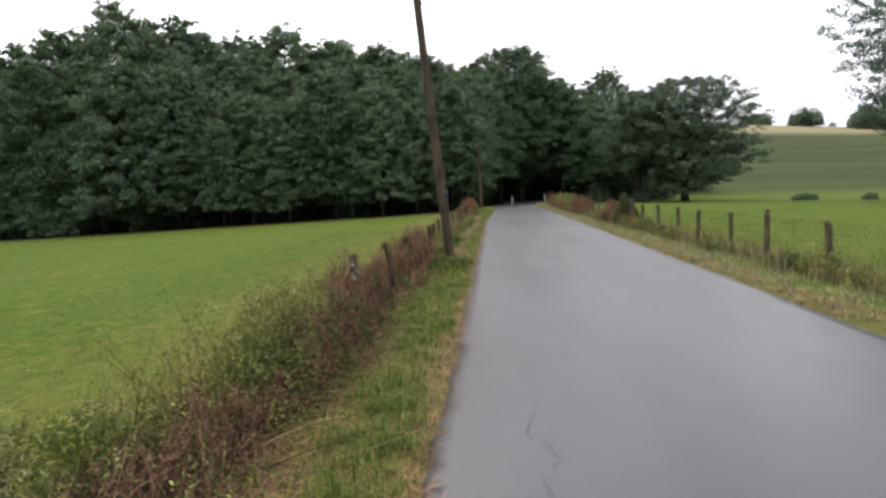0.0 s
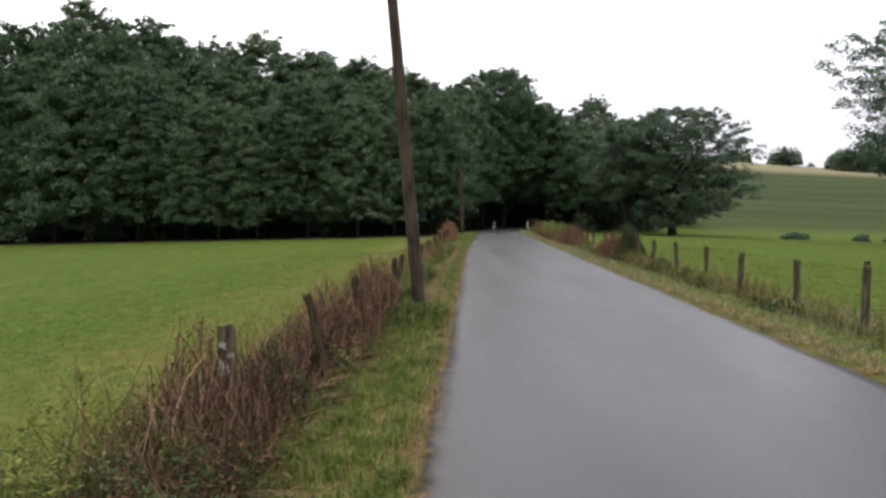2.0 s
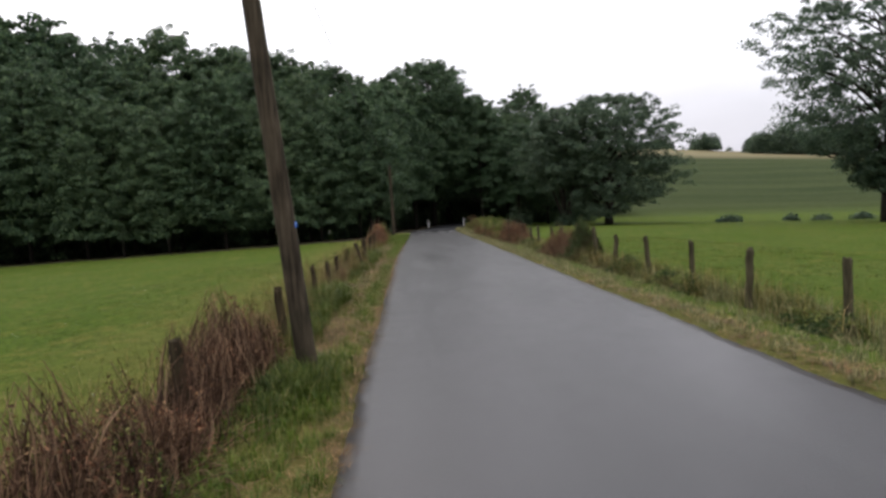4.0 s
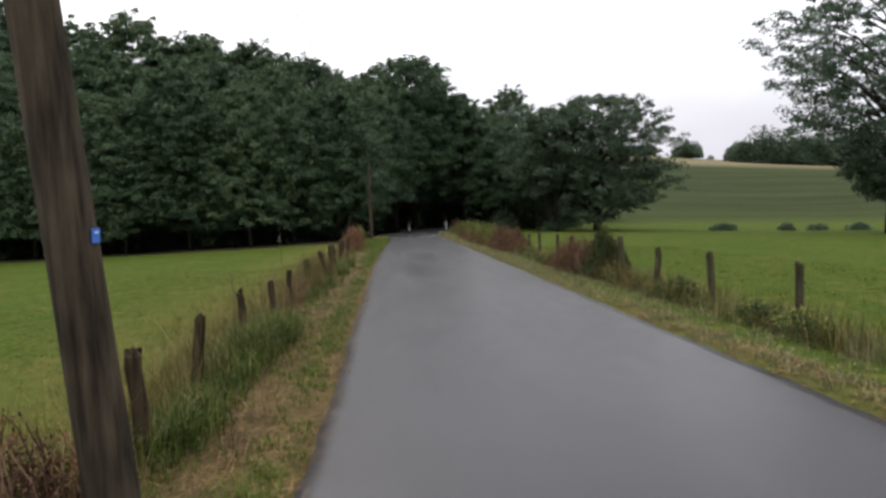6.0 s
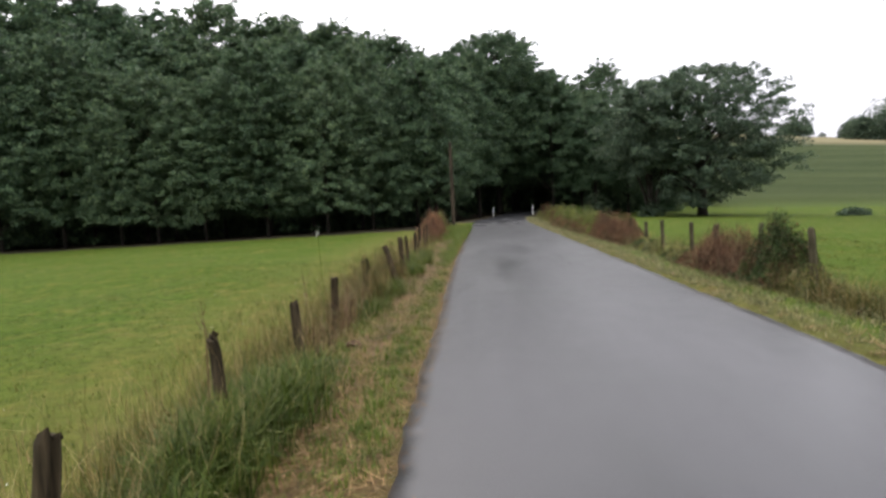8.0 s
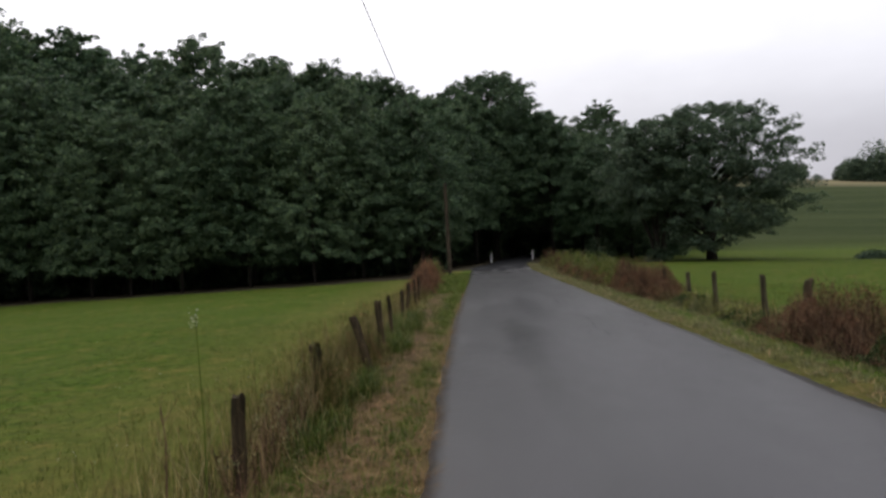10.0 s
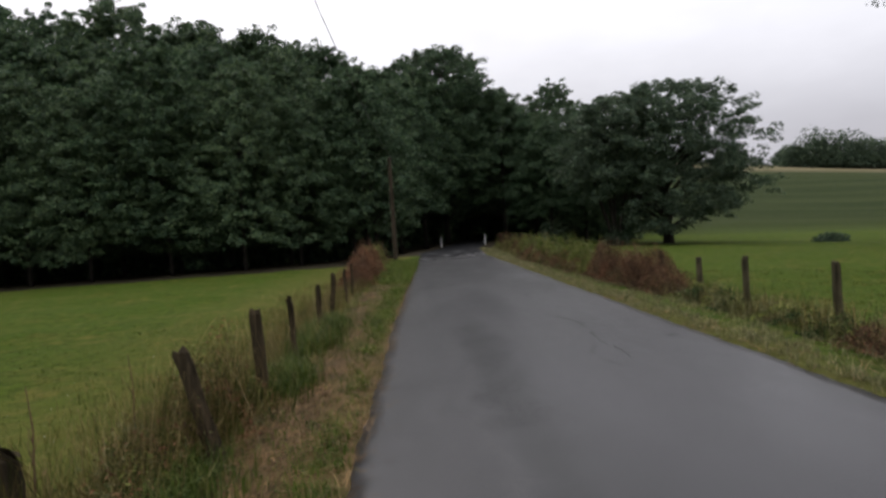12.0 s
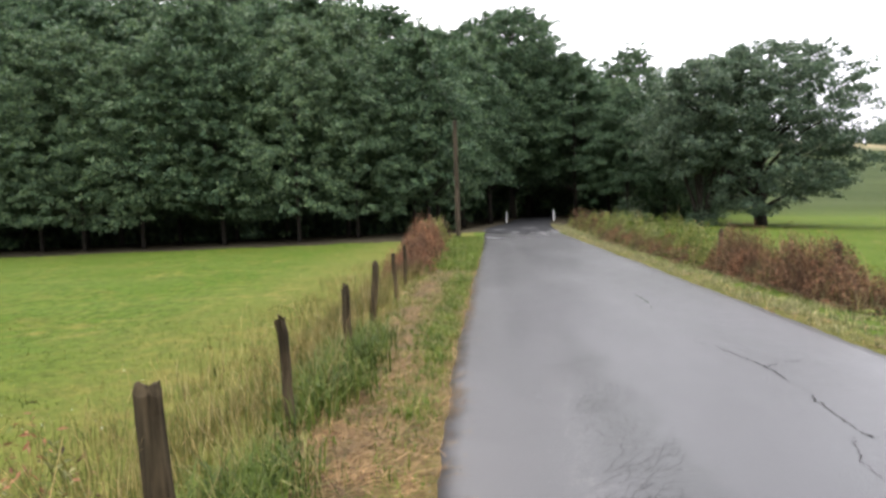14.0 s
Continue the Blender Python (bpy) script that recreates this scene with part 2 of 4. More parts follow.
FIELD_BLADE = blade_mat("meadow_blades", ((0.0, (0.038, 0.062, 0.009)), (0.6, (0.066, 0.092, 0.014)), (1.0, (0.150, 0.135, 0.040))))
TUSSOCK_BLADE = blade_mat("lush_blades", ((0.0, (0.018, 0.032, 0.005)), (0.5, (0.046, 0.070, 0.010)), (0.85, (0.084, 0.106, 0.022)), (1.0, (0.180, 0.160, 0.065))))
VERGE_BLADE = blade_mat("olive_blades", ((0.0, (0.058, 0.068, 0.028)), (0.5, (0.130, 0.130, 0.060)), (1.0, (0.270, 0.235, 0.130))))
DRY_BLADE = blade_mat("dry_blades", ((0.0, (0.038, 0.021, 0.010)), (0.5, (0.120, 0.070, 0.031)), (1.0, (0.285, 0.185, 0.094))), 0.15)
TALL_BLADE = blade_mat("tall_seed_grass", ((0.0, (0.020, 0.028, 0.006)), (0.45, (0.060, 0.066, 0.013)), (0.78, (0.120, 0.090, 0.030)), (1.0, (0.330, 0.250, 0.120))), 0.25)
STRAW = blade_mat("bleached_straw", ((0.0, (0.110, 0.075, 0.035)), (0.6, (0.210, 0.155, 0.075)), (1.0, (0.360, 0.290, 0.165))), 0.1)
BROWN_STEM = blade_mat("withered_stems", ((0.0, (0.022, 0.012, 0.008)), (0.5, (0.074, 0.041, 0.027)), (1.0, (0.235, 0.150, 0.098))), 0.0, 0.85)
BROWN_LEAF = blade_mat("withered_leaves", ((0.0, (0.022, 0.013, 0.008)), (0.6, (0.072, 0.040, 0.023)), (1.0, (0.155, 0.096, 0.056))), 0.15, 0.8)
RED_LEAF = blade_mat("rusty_dock_seed", ((0.0, (0.066, 0.027, 0.016)), (0.6, (0.165, 0.076, 0.045)), (1.0, (0.270, 0.155, 0.088))), 0.15, 0.8)
OLIVE_LEAF = blade_mat("olive_bramble_leaves", ((0.0, (0.034, 0.048, 0.011)), (0.5, (0.108, 0.128, 0.030)), (1.0, (0.235, 0.235, 0.080))), 0.22)
GREEN_LEAF = blade_mat("green_bramble_leaves", ((0.0, (0.013, 0.027, 0.008)), (0.6, (0.032, 0.054, 0.016)), (1.0, (0.070, 0.098, 0.034))), 0.22)
WOOD_LEAF = leaf_mat("plane_leaves", (0.024, 0.046, 0.026), (0.054, 0.094, 0.048), (0.128, 0.178, 0.086), 0.32, 0.45)
OAK_LEAF = leaf_mat("oak_leaves", (0.032, 0.054, 0.036), (0.066, 0.100, 0.064), (0.130, 0.170, 0.100), 0.40, 0.42)
DARK_BARK = bark_mat("grey_bark", (0.012, 0.010, 0.008), (0.038, 0.033, 0.027))
POLE_WOOD = bark_mat("weathered_pole", (0.017, 0.013, 0.009), (0.074, 0.059, 0.041), 24.0, (1, 1, 0.09))
POST_WOOD = bark_mat("weathered_post", (0.014, 0.0105, 0.006), (0.068, 0.051, 0.030), 30.0, (1, 1, 0.07))
GREY_POST = bark_mat("lichened_post", (0.022, 0.019, 0.011), (0.096, 0.082, 0.050), 30.0, (1, 1, 0.07))
_p = Mat("post_with_lichen", 0.92)
_grain = _p.noise(30, 6, (1, 1, 0.07))
_wood = _p.ramp(_grain, (0.32, (0.020, 0.017, 0.010)), (0.68, (0.085, 0.072, 0.045)))
_spot = _p.ramp(_p.noise(9, 5), (0.56, (0, 0, 0)), (0.60, (1, 1, 1)))
LICHEN_POST = _p.color(_p.mix(_wood, _p.ramp(_p.noise(60, 4), (0.3, (0.16, 0.17, 0.15)), (0.7, (0.36, 0.37, 0.34))), _spot)).bump(_grain, 0.8, 0.02).m
# white of the marker posts, dulled in colour for the wood's shade
WHITE_PAINT = Mat("white_plastic", 0.5).color((0.55, 0.55, 0.53)).m
BLACK_PAINT = Mat("grey_band", 0.6).color((0.16, 0.16, 0.16)).m
_p = Mat("blue_enamel", 0.4)
_p.color(_p.ramp(_p.noise(60, 3), (0.35, (0.028, 0.10, 0.38)), (0.65, (0.050, 0.15, 0.50))))
_p.b.inputs["Specular IOR Level"].default_value = 0.5
BLUE = _p.m
PALE_MARK = Mat("pale_mark", 0.5).color((0.45, 0.58, 0.80)).m
WIRE = Mat("dull_cable", 0.6).color((0.06, 0.06, 0.06)).m
FLOWER = Mat("white_umbel", 0.8).color((0.42, 0.43, 0.36)).m


# ---- mesh helpers ----
def raw(name, verts, quads=None, tris=None, smooth=False):
    """A mesh from arrays of corners."""
    verts = np.asarray(verts, dtype=np.float32).reshape(-1, 3)
    quads = np.zeros((0, 4), np.int32) if quads is None else np.asarray(quads, np.int32).reshape(-1, 4)
    tris = np.zeros((0, 3), np.int32) if tris is None else np.asarray(tris, np.int32).reshape(-1, 3)
    me = bpy.data.meshes.new(name)
    me.vertices.add(len(verts))
    me.vertices.foreach_set("co", verts.ravel())
    loops = np.concatenate([quads.ravel(), tris.ravel()])
    me.loops.add(len(loops))
    me.loops.foreach_set("vertex_index", loops)
    starts = np.concatenate([np.arange(len(quads)) * 4, len(quads) * 4 + np.arange(len(tris)) * 3]).astype(np.int32)
    me.polygons.add(len(starts))
    me.polygons.foreach_set("loop_start", starts)
    me.update(calc_edges=True)
    me.polygons.foreach_set("use_smooth", np.full(len(starts), smooth))
    me.validate()
    return me


def merge(*pieces):
    """Joins (verts, quads, tris) triples into one."""
    vs, qs, ts, n = [], [], [], 0
    for v, q, t in pieces:
        v = np.asarray(v, float).reshape(-1, 3)
        vs.append(v)
        qs.append(np.asarray(q, int).reshape(-1, 4) + n)
        ts.append(np.asarray(t, int).reshape(-1, 3) + n)
        n += len(v)
    return np.concatenate(vs), np.concatenate(qs), np.concatenate(ts)


def part(name, geometry, material, parent=None, label="", smooth=False):
    me = raw(name, *geometry, smooth=smooth)
    me.materials.append(material)
    ob = new(name, me)
    if parent:
        ob.parent = parent
    if label:
        ob["label"] = label
    return ob


def thing(name, label, category, group="", kind="", at=(0, 0, 0)):
    ob = new(name)
    ob.location = at
    ob.empty_display_size = 0.2
    return tagged(ob, label, category, group, kind)


def unit(v):
    return v / np.maximum(np.linalg.norm(v, axis=-1, keepdims=True), 1e-9)


def tube(path, radii, sides=8, cap=True, rng=None, rough=0.0):
    """A tapered tube along a path of points."""
    path, radii = np.asarray(path, float), np.asarray(radii, float)
    n = len(path)
    d = unit(np.gradient(path, axis=0))
    ref = np.where(np.abs(d[:, 2:3]) > 0.9, [[1.0, 0, 0]], [[0, 0, 1.0]])
    a = unit(np.cross(d, ref))
    b = np.cross(d, a)
    w = np.linspace(0, 2 * math.pi, sides, endpoint=False)
    r = radii[:, None] * np.ones(sides)
    if rng is not None:
        r = r * (1 + rough * rng.normal(size=(1, sides)) + 0.4 * rough * rng.normal(size=(n, sides)))
    v = path[:, None, :] + r[..., None] * (np.cos(w)[None, :, None] * a[:, None, :] + np.sin(w)[None, :, None] * b[:, None, :])
    v = v.reshape(-1, 3)
    i = np.arange(n - 1)[:, None] * sides
    k = np.arange(sides)[None, :]
    q = np.stack([i + k, i + (k + 1) % sides, i + sides + (k + 1) % sides, i + sides + k], -1).reshape(-1, 4)
    t = np.zeros((0, 3), int)
    if cap:
        v = np.concatenate([v, path[-1:] + d[-1:] * 0.0, path[:1]])
        top = (n - 1) * sides
        t1 = np.stack([top + k[0], top + (k[0] + 1) % sides, np.full(sides, n * sides)], -1)
        t2 = np.stack([(k[0] + 1) % sides, k[0], np.full(sides, n * sides + 1)], -1)
        t = np.concatenate([t1, t2])
    return v, q, t


def box(x0, x1, y0, y1, z0, z1):
    v = [(x, y, z) for z in (z0, z1) for x, y in ((x0, y0), (x1, y0), (x1, y1), (x0, y1))]
    q = [(3, 2, 1, 0), (4, 5, 6, 7), (0, 1, 5, 4), (1, 2, 6, 5), (2, 3, 7, 6), (3, 0, 4, 7)]
    return np.array(v, float), np.array(q), np.zeros((0, 3), int)


def leaves(rng, centre, outward, size, droop=0.4, up=0.6, spread=0.55, width=0.75):
    """Folded diamond leaves at the centres given."""
    n = len(centre)
    nrm = unit(up * np.array([[0, 0, 1.0]]) + (1 - up) * outward + spread * rng.normal(size=(n, 3)))
    d = unit(outward + rng.normal(size=(n, 3)) * 0.7 - np.array([[0, 0, droop]]))
    d = unit(d - nrm * np.sum(d * nrm, 1, keepdims=True))
    s = np.cross(nrm, d)
    ln = (size * rng.uniform(0.65, 1.3, n))[:, None]
    w = ln * width * 0.5
    a = centre - d * ln * 0.5
    c = centre + d * ln * 0.5 - nrm * ln * 0.08
    m = centre - d * ln * 0.06 + nrm * w * 0.35
    v = np.stack([a, m + s * w, c, m - s * w], 1).reshape(-1, 3)
    i = np.arange(n)[:, None] * 4
    t = np.concatenate([i + [0, 1, 2], i + [0, 2, 3]], 1).reshape(-1, 3)
    return v, np.zeros((0, 4), int), t


def blades(rng, root, length, width, lean=0.5, bend=0.8, flat=False):
    """Tapered, bent grass blades, or flat-lying cut ones."""
    n = len(root)
    az = rng.uniform(0, 2 * math.pi, n)
    ln = length * rng.uniform(0.55, 1.25, n)
    wd = width * rng.uniform(0.6, 1.3, n) * 0.5
    tilt = rng.uniform(1.18, 1.5, n) if flat else np.abs(rng.normal(0, lean, n))
    h = np.stack([np.cos(az), np.sin(az), np.zeros(n)], 1)
    side = np.stack([-np.sin(az), np.cos(az), np.zeros(n)], 1) * wd[:, None]
    d1 = unit(h * np.sin(tilt)[:, None] + np.array([[0, 0, 1.0]]) * np.cos(tilt)[:, None])
    t2 = np.minimum(tilt + np.abs(rng.normal(bend, 0.3, n)), 1.75)
    d2 = h * np.sin(t2)[:, None] + np.array([[0, 0, 1.0]]) * np.cos(t2)[:, None]
    mid = root + d1 * (ln * 0.55)[:, None]
    tip = mid + d2 * (ln * 0.5)[:, None]
    v = np.stack([root - side, root + side, mid + side * 0.8, mid - side * 0.8, tip], 1).reshape(-1, 3)
    i = np.arange(n)[:, None] * 5
    return v, i + [0, 1, 2, 3], i + [3, 2, 4]


def stems(rng, root, tip, radius, sag=0.15, seg=4):
    """Thin three-sided stalks from root to tip, bowed."""
    n = len(root)
    u = np.linspace(0, 1, seg + 1)[None, :, None]
    bow = unit(rng.normal(size=(n, 3))) * (np.linalg.norm(tip - root, axis=1, keepdims=True) * sag)
    p = root[:, None, :] * (1 - u) + tip[:, None, :] * u + bow[:, None, :] * (4 * u * (1 - u))
    d = unit(tip - root)
    a = unit(np.cross(d, rng.normal(size=(n, 3))))
    b = np.cross(d, a)
    ring = np.stack([np.cos(k) * a + np.sin(k) * b for k in (0, 2.094, 4.189)], 1)
    r = (np.broadcast_to(radius, (n,))[:, None] * (1 - 0.75 * u[:, :, 0]))[:, :, None, None]
    v = (p[:, :, None, :] + ring[:, None, :, :] * r).reshape(-1, 3)
    base = (np.arange(n) * (seg + 1) * 3)[:, None, None]
    row = (np.arange(seg) * 3)[None, :, None]
    k = np.arange(3)[None, None, :]
    q = np.stack([base + row + k, base + row + (k + 1) % 3, base + row + 3 + (k + 1) % 3, base + row + 3 + k], -1).reshape(-1, 4)
    return v, q, np.zeros((0, 3), int)


# ---- lie of the land ----
def smooth(a, b, x):
    u = np.clip((np.asarray(x, float) - a) / (b - a), 0, 1)
    return u * u * (3 - 2 * u)


def road_shift(y):
    return 2.75 * np.clip((np.asarray(y, float) - 47) / 29, 0, 3) ** 1.5


def grown_over(y):
    """How far the verge has crept onto the asphalt."""
    return 0.44 * smooth(23, 47, y) * smooth(60, 50, y)


def road_z(y):
    return -0.36 * smooth(50, 76, y)


def land(x, y):
    """Height of the ground."""
    x, y = np.asarray(x, float), np.asarray(y, float)
    u = x - road_shift(y)
    left = 0.035 * smooth(0.05, -0.35, u - grown_over(y)) - 0.33 * smooth(-0.95, -2.5, u) - 0.004 * np.clip(-u - 2.6, 0, 60)
    right = 0.03 * smooth(3.9, 4.1, u) - 0.06 * smooth(4.1, 4.8, u) - 0.20 * smooth(4.8, 6.2, u) - 0.045 * np.clip(u - 6.0, 0, 70)
    z = np.where(u < 2, left, right) - 0.03 + road_z(y)
    crest = 20.5 - 0.09 * (x - 105)
    up = np.clip((y - 112) / 140, 0, 1) * smooth(-60, 60, x)
    z = z * (1 - up) + np.clip(crest, 4, 24) * up
    wob = 0.035 * np.sin(x * 0.9 + 1.3 * np.sin(y * 0.5)) * np.cos(y * 0.7) + 0.02 * np.sin(2.3 * x + y * 1.9)
    return z + wob * np.where(u < 2, smooth(-1.2, -3, u), smooth(5.2, 8, u))


def on_land(x, y, dz=0.0):
    return np.stack([x, y, land(x, y) + dz], -1)


def grid_mesh(xs, ys, zf):
    gx, gy = np.meshgrid(xs, ys)
    v = np.stack([gx, gy, zf(gx, gy)], -1).reshape(-1, 3)
    nx, ny = len(xs), len(ys)
    i = (np.arange(ny - 1)[:, None] * nx + np.arange(nx - 1)[None, :]).ravel()
    return v, np.stack([i, i + 1, i + nx + 1, i + nx], -1), np.zeros((0, 3), int)


xs = np.concatenate([[-2500, -1200, -600, -350, -220], np.arange(-150, -60, 12.0), np.arange(-60, -12, 2.0), np.arange(-12, -3, 0.5), np.arange(-3, 8, 0.16),
                     np.arange(8, 30, 1.0), np.arange(30, 200, 6.0), [215, 260, 350, 600, 1200, 2500]])
ys = np.concatenate([[-2500, -900, -300, -120, -60, -30], np.arange(-20, 60, 0.4), np.arange(60, 110, 1.5), np.arange(110, 300, 5.0), [320, 380, 500, 800, 1400, 2800]])
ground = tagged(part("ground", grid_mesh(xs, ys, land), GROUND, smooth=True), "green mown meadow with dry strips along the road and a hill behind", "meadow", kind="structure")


def edge_wave(y, seed):
    return 0.015 * np.sin(y * 1.1 + seed) + 0.012 * np.sin(y * 4.3 + 2 * seed) + 0.010 * np.sin(y * 13.7 + 3 * seed)


def build_road():
    ys = np.concatenate([[-60.0, -40, -25], np.arange(-12, 60, 0.12), np.arange(60, 125, 1.0)])
    across = np.array([0.0, 0.012, 0.05, 0.15, 0.35, 0.5, 0.65, 0.85, 0.95, 0.988, 1.0])
    drop = np.array([-0.10, -0.012, 0.0, 0.008, 0.016, 0.02, 0.016, 0.008, 0.0, -0.012, -0.10])
    x0, x1 = edge_wave(ys, 0.4) + grown_over(ys), 4.0 + edge_wave(ys, 1.7)
    x = x0[:, None] + (x1 - x0)[:, None] * across[None, :] + road_shift(ys)[:, None]
    z = np.tile(drop, (len(ys), 1)) + road_z(ys)[:, None]
    v = np.stack([x, np.tile(ys[:, None], (1, len(across))), z], -1).reshape(-1, 3)
    n = len(across)
    i = (np.arange(len(ys) - 1)[:, None] * n + np.arange(n - 1)[None, :]).ravel()
    return v, np.stack([i, i + 1, i + n + 1, i + n], -1), np.zeros((0, 3), int)


road = tagged(part("road", build_road(), ASPHALT, smooth=True), "narrow grey worn asphalt lane with a slightly damp sheen", "road", kind="structure")


def shaded_stretch():
    """The lane beyond the crest, with the wood's shade laid into its colour."""
    ys = np.concatenate([[49.6], np.arange(50.2, 60, 0.4), np.arange(60, 124, 1.0)])
    across = np.linspace(0.004, 0.996, 13)
    x = np.maximum(across[None, :] * 4.0, grown_over(ys)[:, None] + 0.02) + road_shift(ys)[:, None]
    yy = np.tile(ys[:, None], (1, 13))
    yy[0] += 1.2 * np.sin(across * 9) - 0.8 * np.cos(across * 23)
    yy[1:3] += np.array([[0.8], [0.5]]) * (np.sin(across * 9))[None, :]
    v = np.stack([x, yy, crown_z(x, yy) + 0.004], -1).reshape(-1, 3)
    i = (np.arange(len(ys) - 1)[:, None] * 13 + np.arange(12)[None, :]).ravel()
    return v, np.stack([i, i + 1, i + 14, i + 13], -1), np.zeros((0, 3), int)


def crown_z(x, y):
    u = np.clip((np.asarray(x, float) - road_shift(y)) / 4.0, 0, 1)
    return np.interp(u, [0, 0.05, 0.15, 0.35, 0.5, 0.65, 0.85, 0.95, 1], [-0.01, 0, 0.008, 0.016, 0.02, 0.016, 0.008, 0, -0.01]) + road_z(y)


# sheet over the road that paints the shade at the wood's mouth
tagged(part("dark_road", shaded_stretch(), SHADED_ASPHALT, smooth=True), "lane entering the wood, with tree shade painted into the asphalt colour", "road", kind="structure")


def crack(points, width, seed):
    """A ragged open crack along a line of points on the road."""
    rng = np.random.default_rng(seed)
    p = np.array(points, float)
    t = np.linspace(0, len(p) - 1, 12 * len(p))
    c = np.stack([np.interp(t, np.arange(len(p)), p[:, k]) for k in (0, 1)], 1) + rng.normal(0, 0.012, (len(t), 2))
    d = unit(np.gradient(c, axis=0))
    s = np.stack([-d[:, 1], d[:, 0]], 1)
    w = width * rng.uniform(0.1, 1.0, len(t)) * (np.sin(t * 3.1 + seed) > -0.75) * np.clip(np.minimum(np.arange(len(t)), np.arange(len(t))[::-1]) / 4 + 0.15, 0, 1)
    l, r = c + s * w[:, None] / 2, c - s * w[:, None] / 2
    v = np.concatenate([np.c_[l, crown_z(l[:, 0], l[:, 1]) + 0.004], np.c_[r, crown_z(r[:, 0], r[:, 1]) + 0.004]])
    n = len(t)
    i = np.arange(n - 1)
    ob = part("road_crack", (v, np.stack([i + n, i + n + 1, i + 1, i], -1), None), CRACK)
    return tagged(ob, "dark ragged crack in the asphalt lane", "crack", "cracks in the road", "structure")


def blot(cx, cy, rx, ry, material, seed, name="road_patch", label="dark broken patch in the asphalt surface"):
    rng = np.random.default_rng(seed)
    n = 36
    w = np.linspace(0, 2 * math.pi, n, endpoint=False)
    r = 1 + sum(rng.normal(0, 0.16 / k ** 0.5) * np.cos(k * w + rng.uniform(0, 6.3)) for k in range(1, 9))
    rings = []
    for f in (0.0, 0.35, 0.7, 1.0):
        x, y = cx + rx * r * f * np.cos(w), cy + ry * r * f * np.sin(w)
        rings.append(np.c_[x, y, crown_z(x, y) + 0.005 - 0.002 * f])
    v = np.concatenate(rings)
    k = np.arange(n)
    q = np.concatenate([np.stack([j * n + k, (j + 1) * n + k, (j + 1) * n + (k + 1) % n, j * n + (k + 1) % n], -1) for j in (1, 2)])
    t = np.stack([k, n + k, n + (k + 1) % n], -1)
    return tagged(part(name, (v, q, t), material), label, "patch", "patches in the road", "structure")


crack([(2.61, 24.18), (2.69, 24.88), (2.73, 25.67), (2.59, 26.4), (2.45, 26.65)], 0.020, 1)
crack([(2.64, 23.12), (2.67, 23.44), (2.69, 23.86), (2.61, 24.18)], 0.014, 10)
crack([(2.73, 25.67), (2.92, 25.78), (3.1, 25.84)], 0.020, 2)
crack([(2.60, 28.6), (2.66, 29.13), (2.67, 29.9)], 0.036, 3)
crack([(2.64, 23.14), (2.48, 22.95), (2.35, 23.3), (2.37, 23.74), (2.54, 24.09)], 0.008, 4)
crack([(3.45, 24.3), (3.62, 24.4)], 0.025, 5)
crack([(0.7, -0.18), (0.62, -0.62), (0.74, -0.75), (0.8, -0.99), (0.67, -1.22), (0.74, -1.5)], 0.006, 6)
crack([(1.05, 1.1), (1.12, 1.3)], 0.012, 7)
crack([(0.05, 5.2), (0.22, 5.25)], 0.03, 8)
crack([(0.95, 11.5), (1.1, 11.9)], 0.010, 9)


def crazing(x0, x1, y0, y1, step, width, seed):
    """A net of fine cracks round small plates of broken asphalt."""
    rng = np.random.default_rng(seed)
    nx, ny = int((x1 - x0) / step), int((y1 - y0) / (step * 1.25))
    gx, gy = np.meshgrid(np.arange(nx), np.arange(ny))
    px = x0 + step * (gx + 0.5 * (gy % 2)) + rng.normal(0, step * 0.22, gx.shape) + 0.10 * np.sin(gy * 0.4)
    py = y0 + step * 1.25 * gy + rng.normal(0, step * 0.26, gx.shape)
    across = 1 - np.abs((gx - (nx - 1) / 2) / (nx / 2)) * 0.55
    pieces = []
    for j in range(ny - 1):
        for i in range(nx - 1):
            for i2, j2 in ((i + 1, j), (i + (j % 2), j + 1)):
                if rng.uniform() > 0.92 * across[j, i] * (0.75 + 0.25 * math.sin(j * 0.37 + seed)):
                    continue
                p, q = np.array([px[j, i], py[j, i]]), np.array([px[j2, i2], py[j2, i2]])
                m = (p + q) / 2 + rng.normal(0, step * 0.08, 2)
                c = np.array([p, (p + m) / 2, m, (m + q) / 2, q])
                d = unit(np.gradient(c, axis=0))
                w = width * rng.uniform(0.3, 1.0, 5)[:, None] / 2
                sd = np.stack([-d[:, 1], d[:, 0]], 1) * w
                l, r = c + sd, c - sd
                v = np.concatenate([np.c_[l, crown_z(l[:, 0], l[:, 1]) + 0.004], np.c_[r, crown_z(r[:, 0], r[:, 1]) + 0.004]])
                k = np.arange(4)
                pieces.append((v, np.stack([k + 5, k + 6, k + 1, k], -1), np.zeros((0, 3), int)))
    return tagged(part("road_crazing", merge(*pieces), CRACK), "net of fine cracks in a worn wheel track", "crack", "cracks in the road", "structure")


crazing(0.95, 1.50, 21.4, 26.4, 0.058, 0.0034, 3)
crack([(0.9, 47.2), (1.5, 46.4), (2.1, 46.8), (2.5, 45.2), (3.0, 45.6), (3.6, 46.3)], 0.22, 31)
crack([(1.2, 49.4), (1.9, 48.8), (2.6, 49.3), (3.3, 48.6)], 0.25, 32)
crack([(3.35, 51.0), (3.15, 49.0), (3.45, 47.2)], 0.12, 33)
blot(0.95, 46.2, 0.35, 0.8, PATCH, 11)
blot(2.0, 50.3, 0.30, 2.2, PATCH, 12)
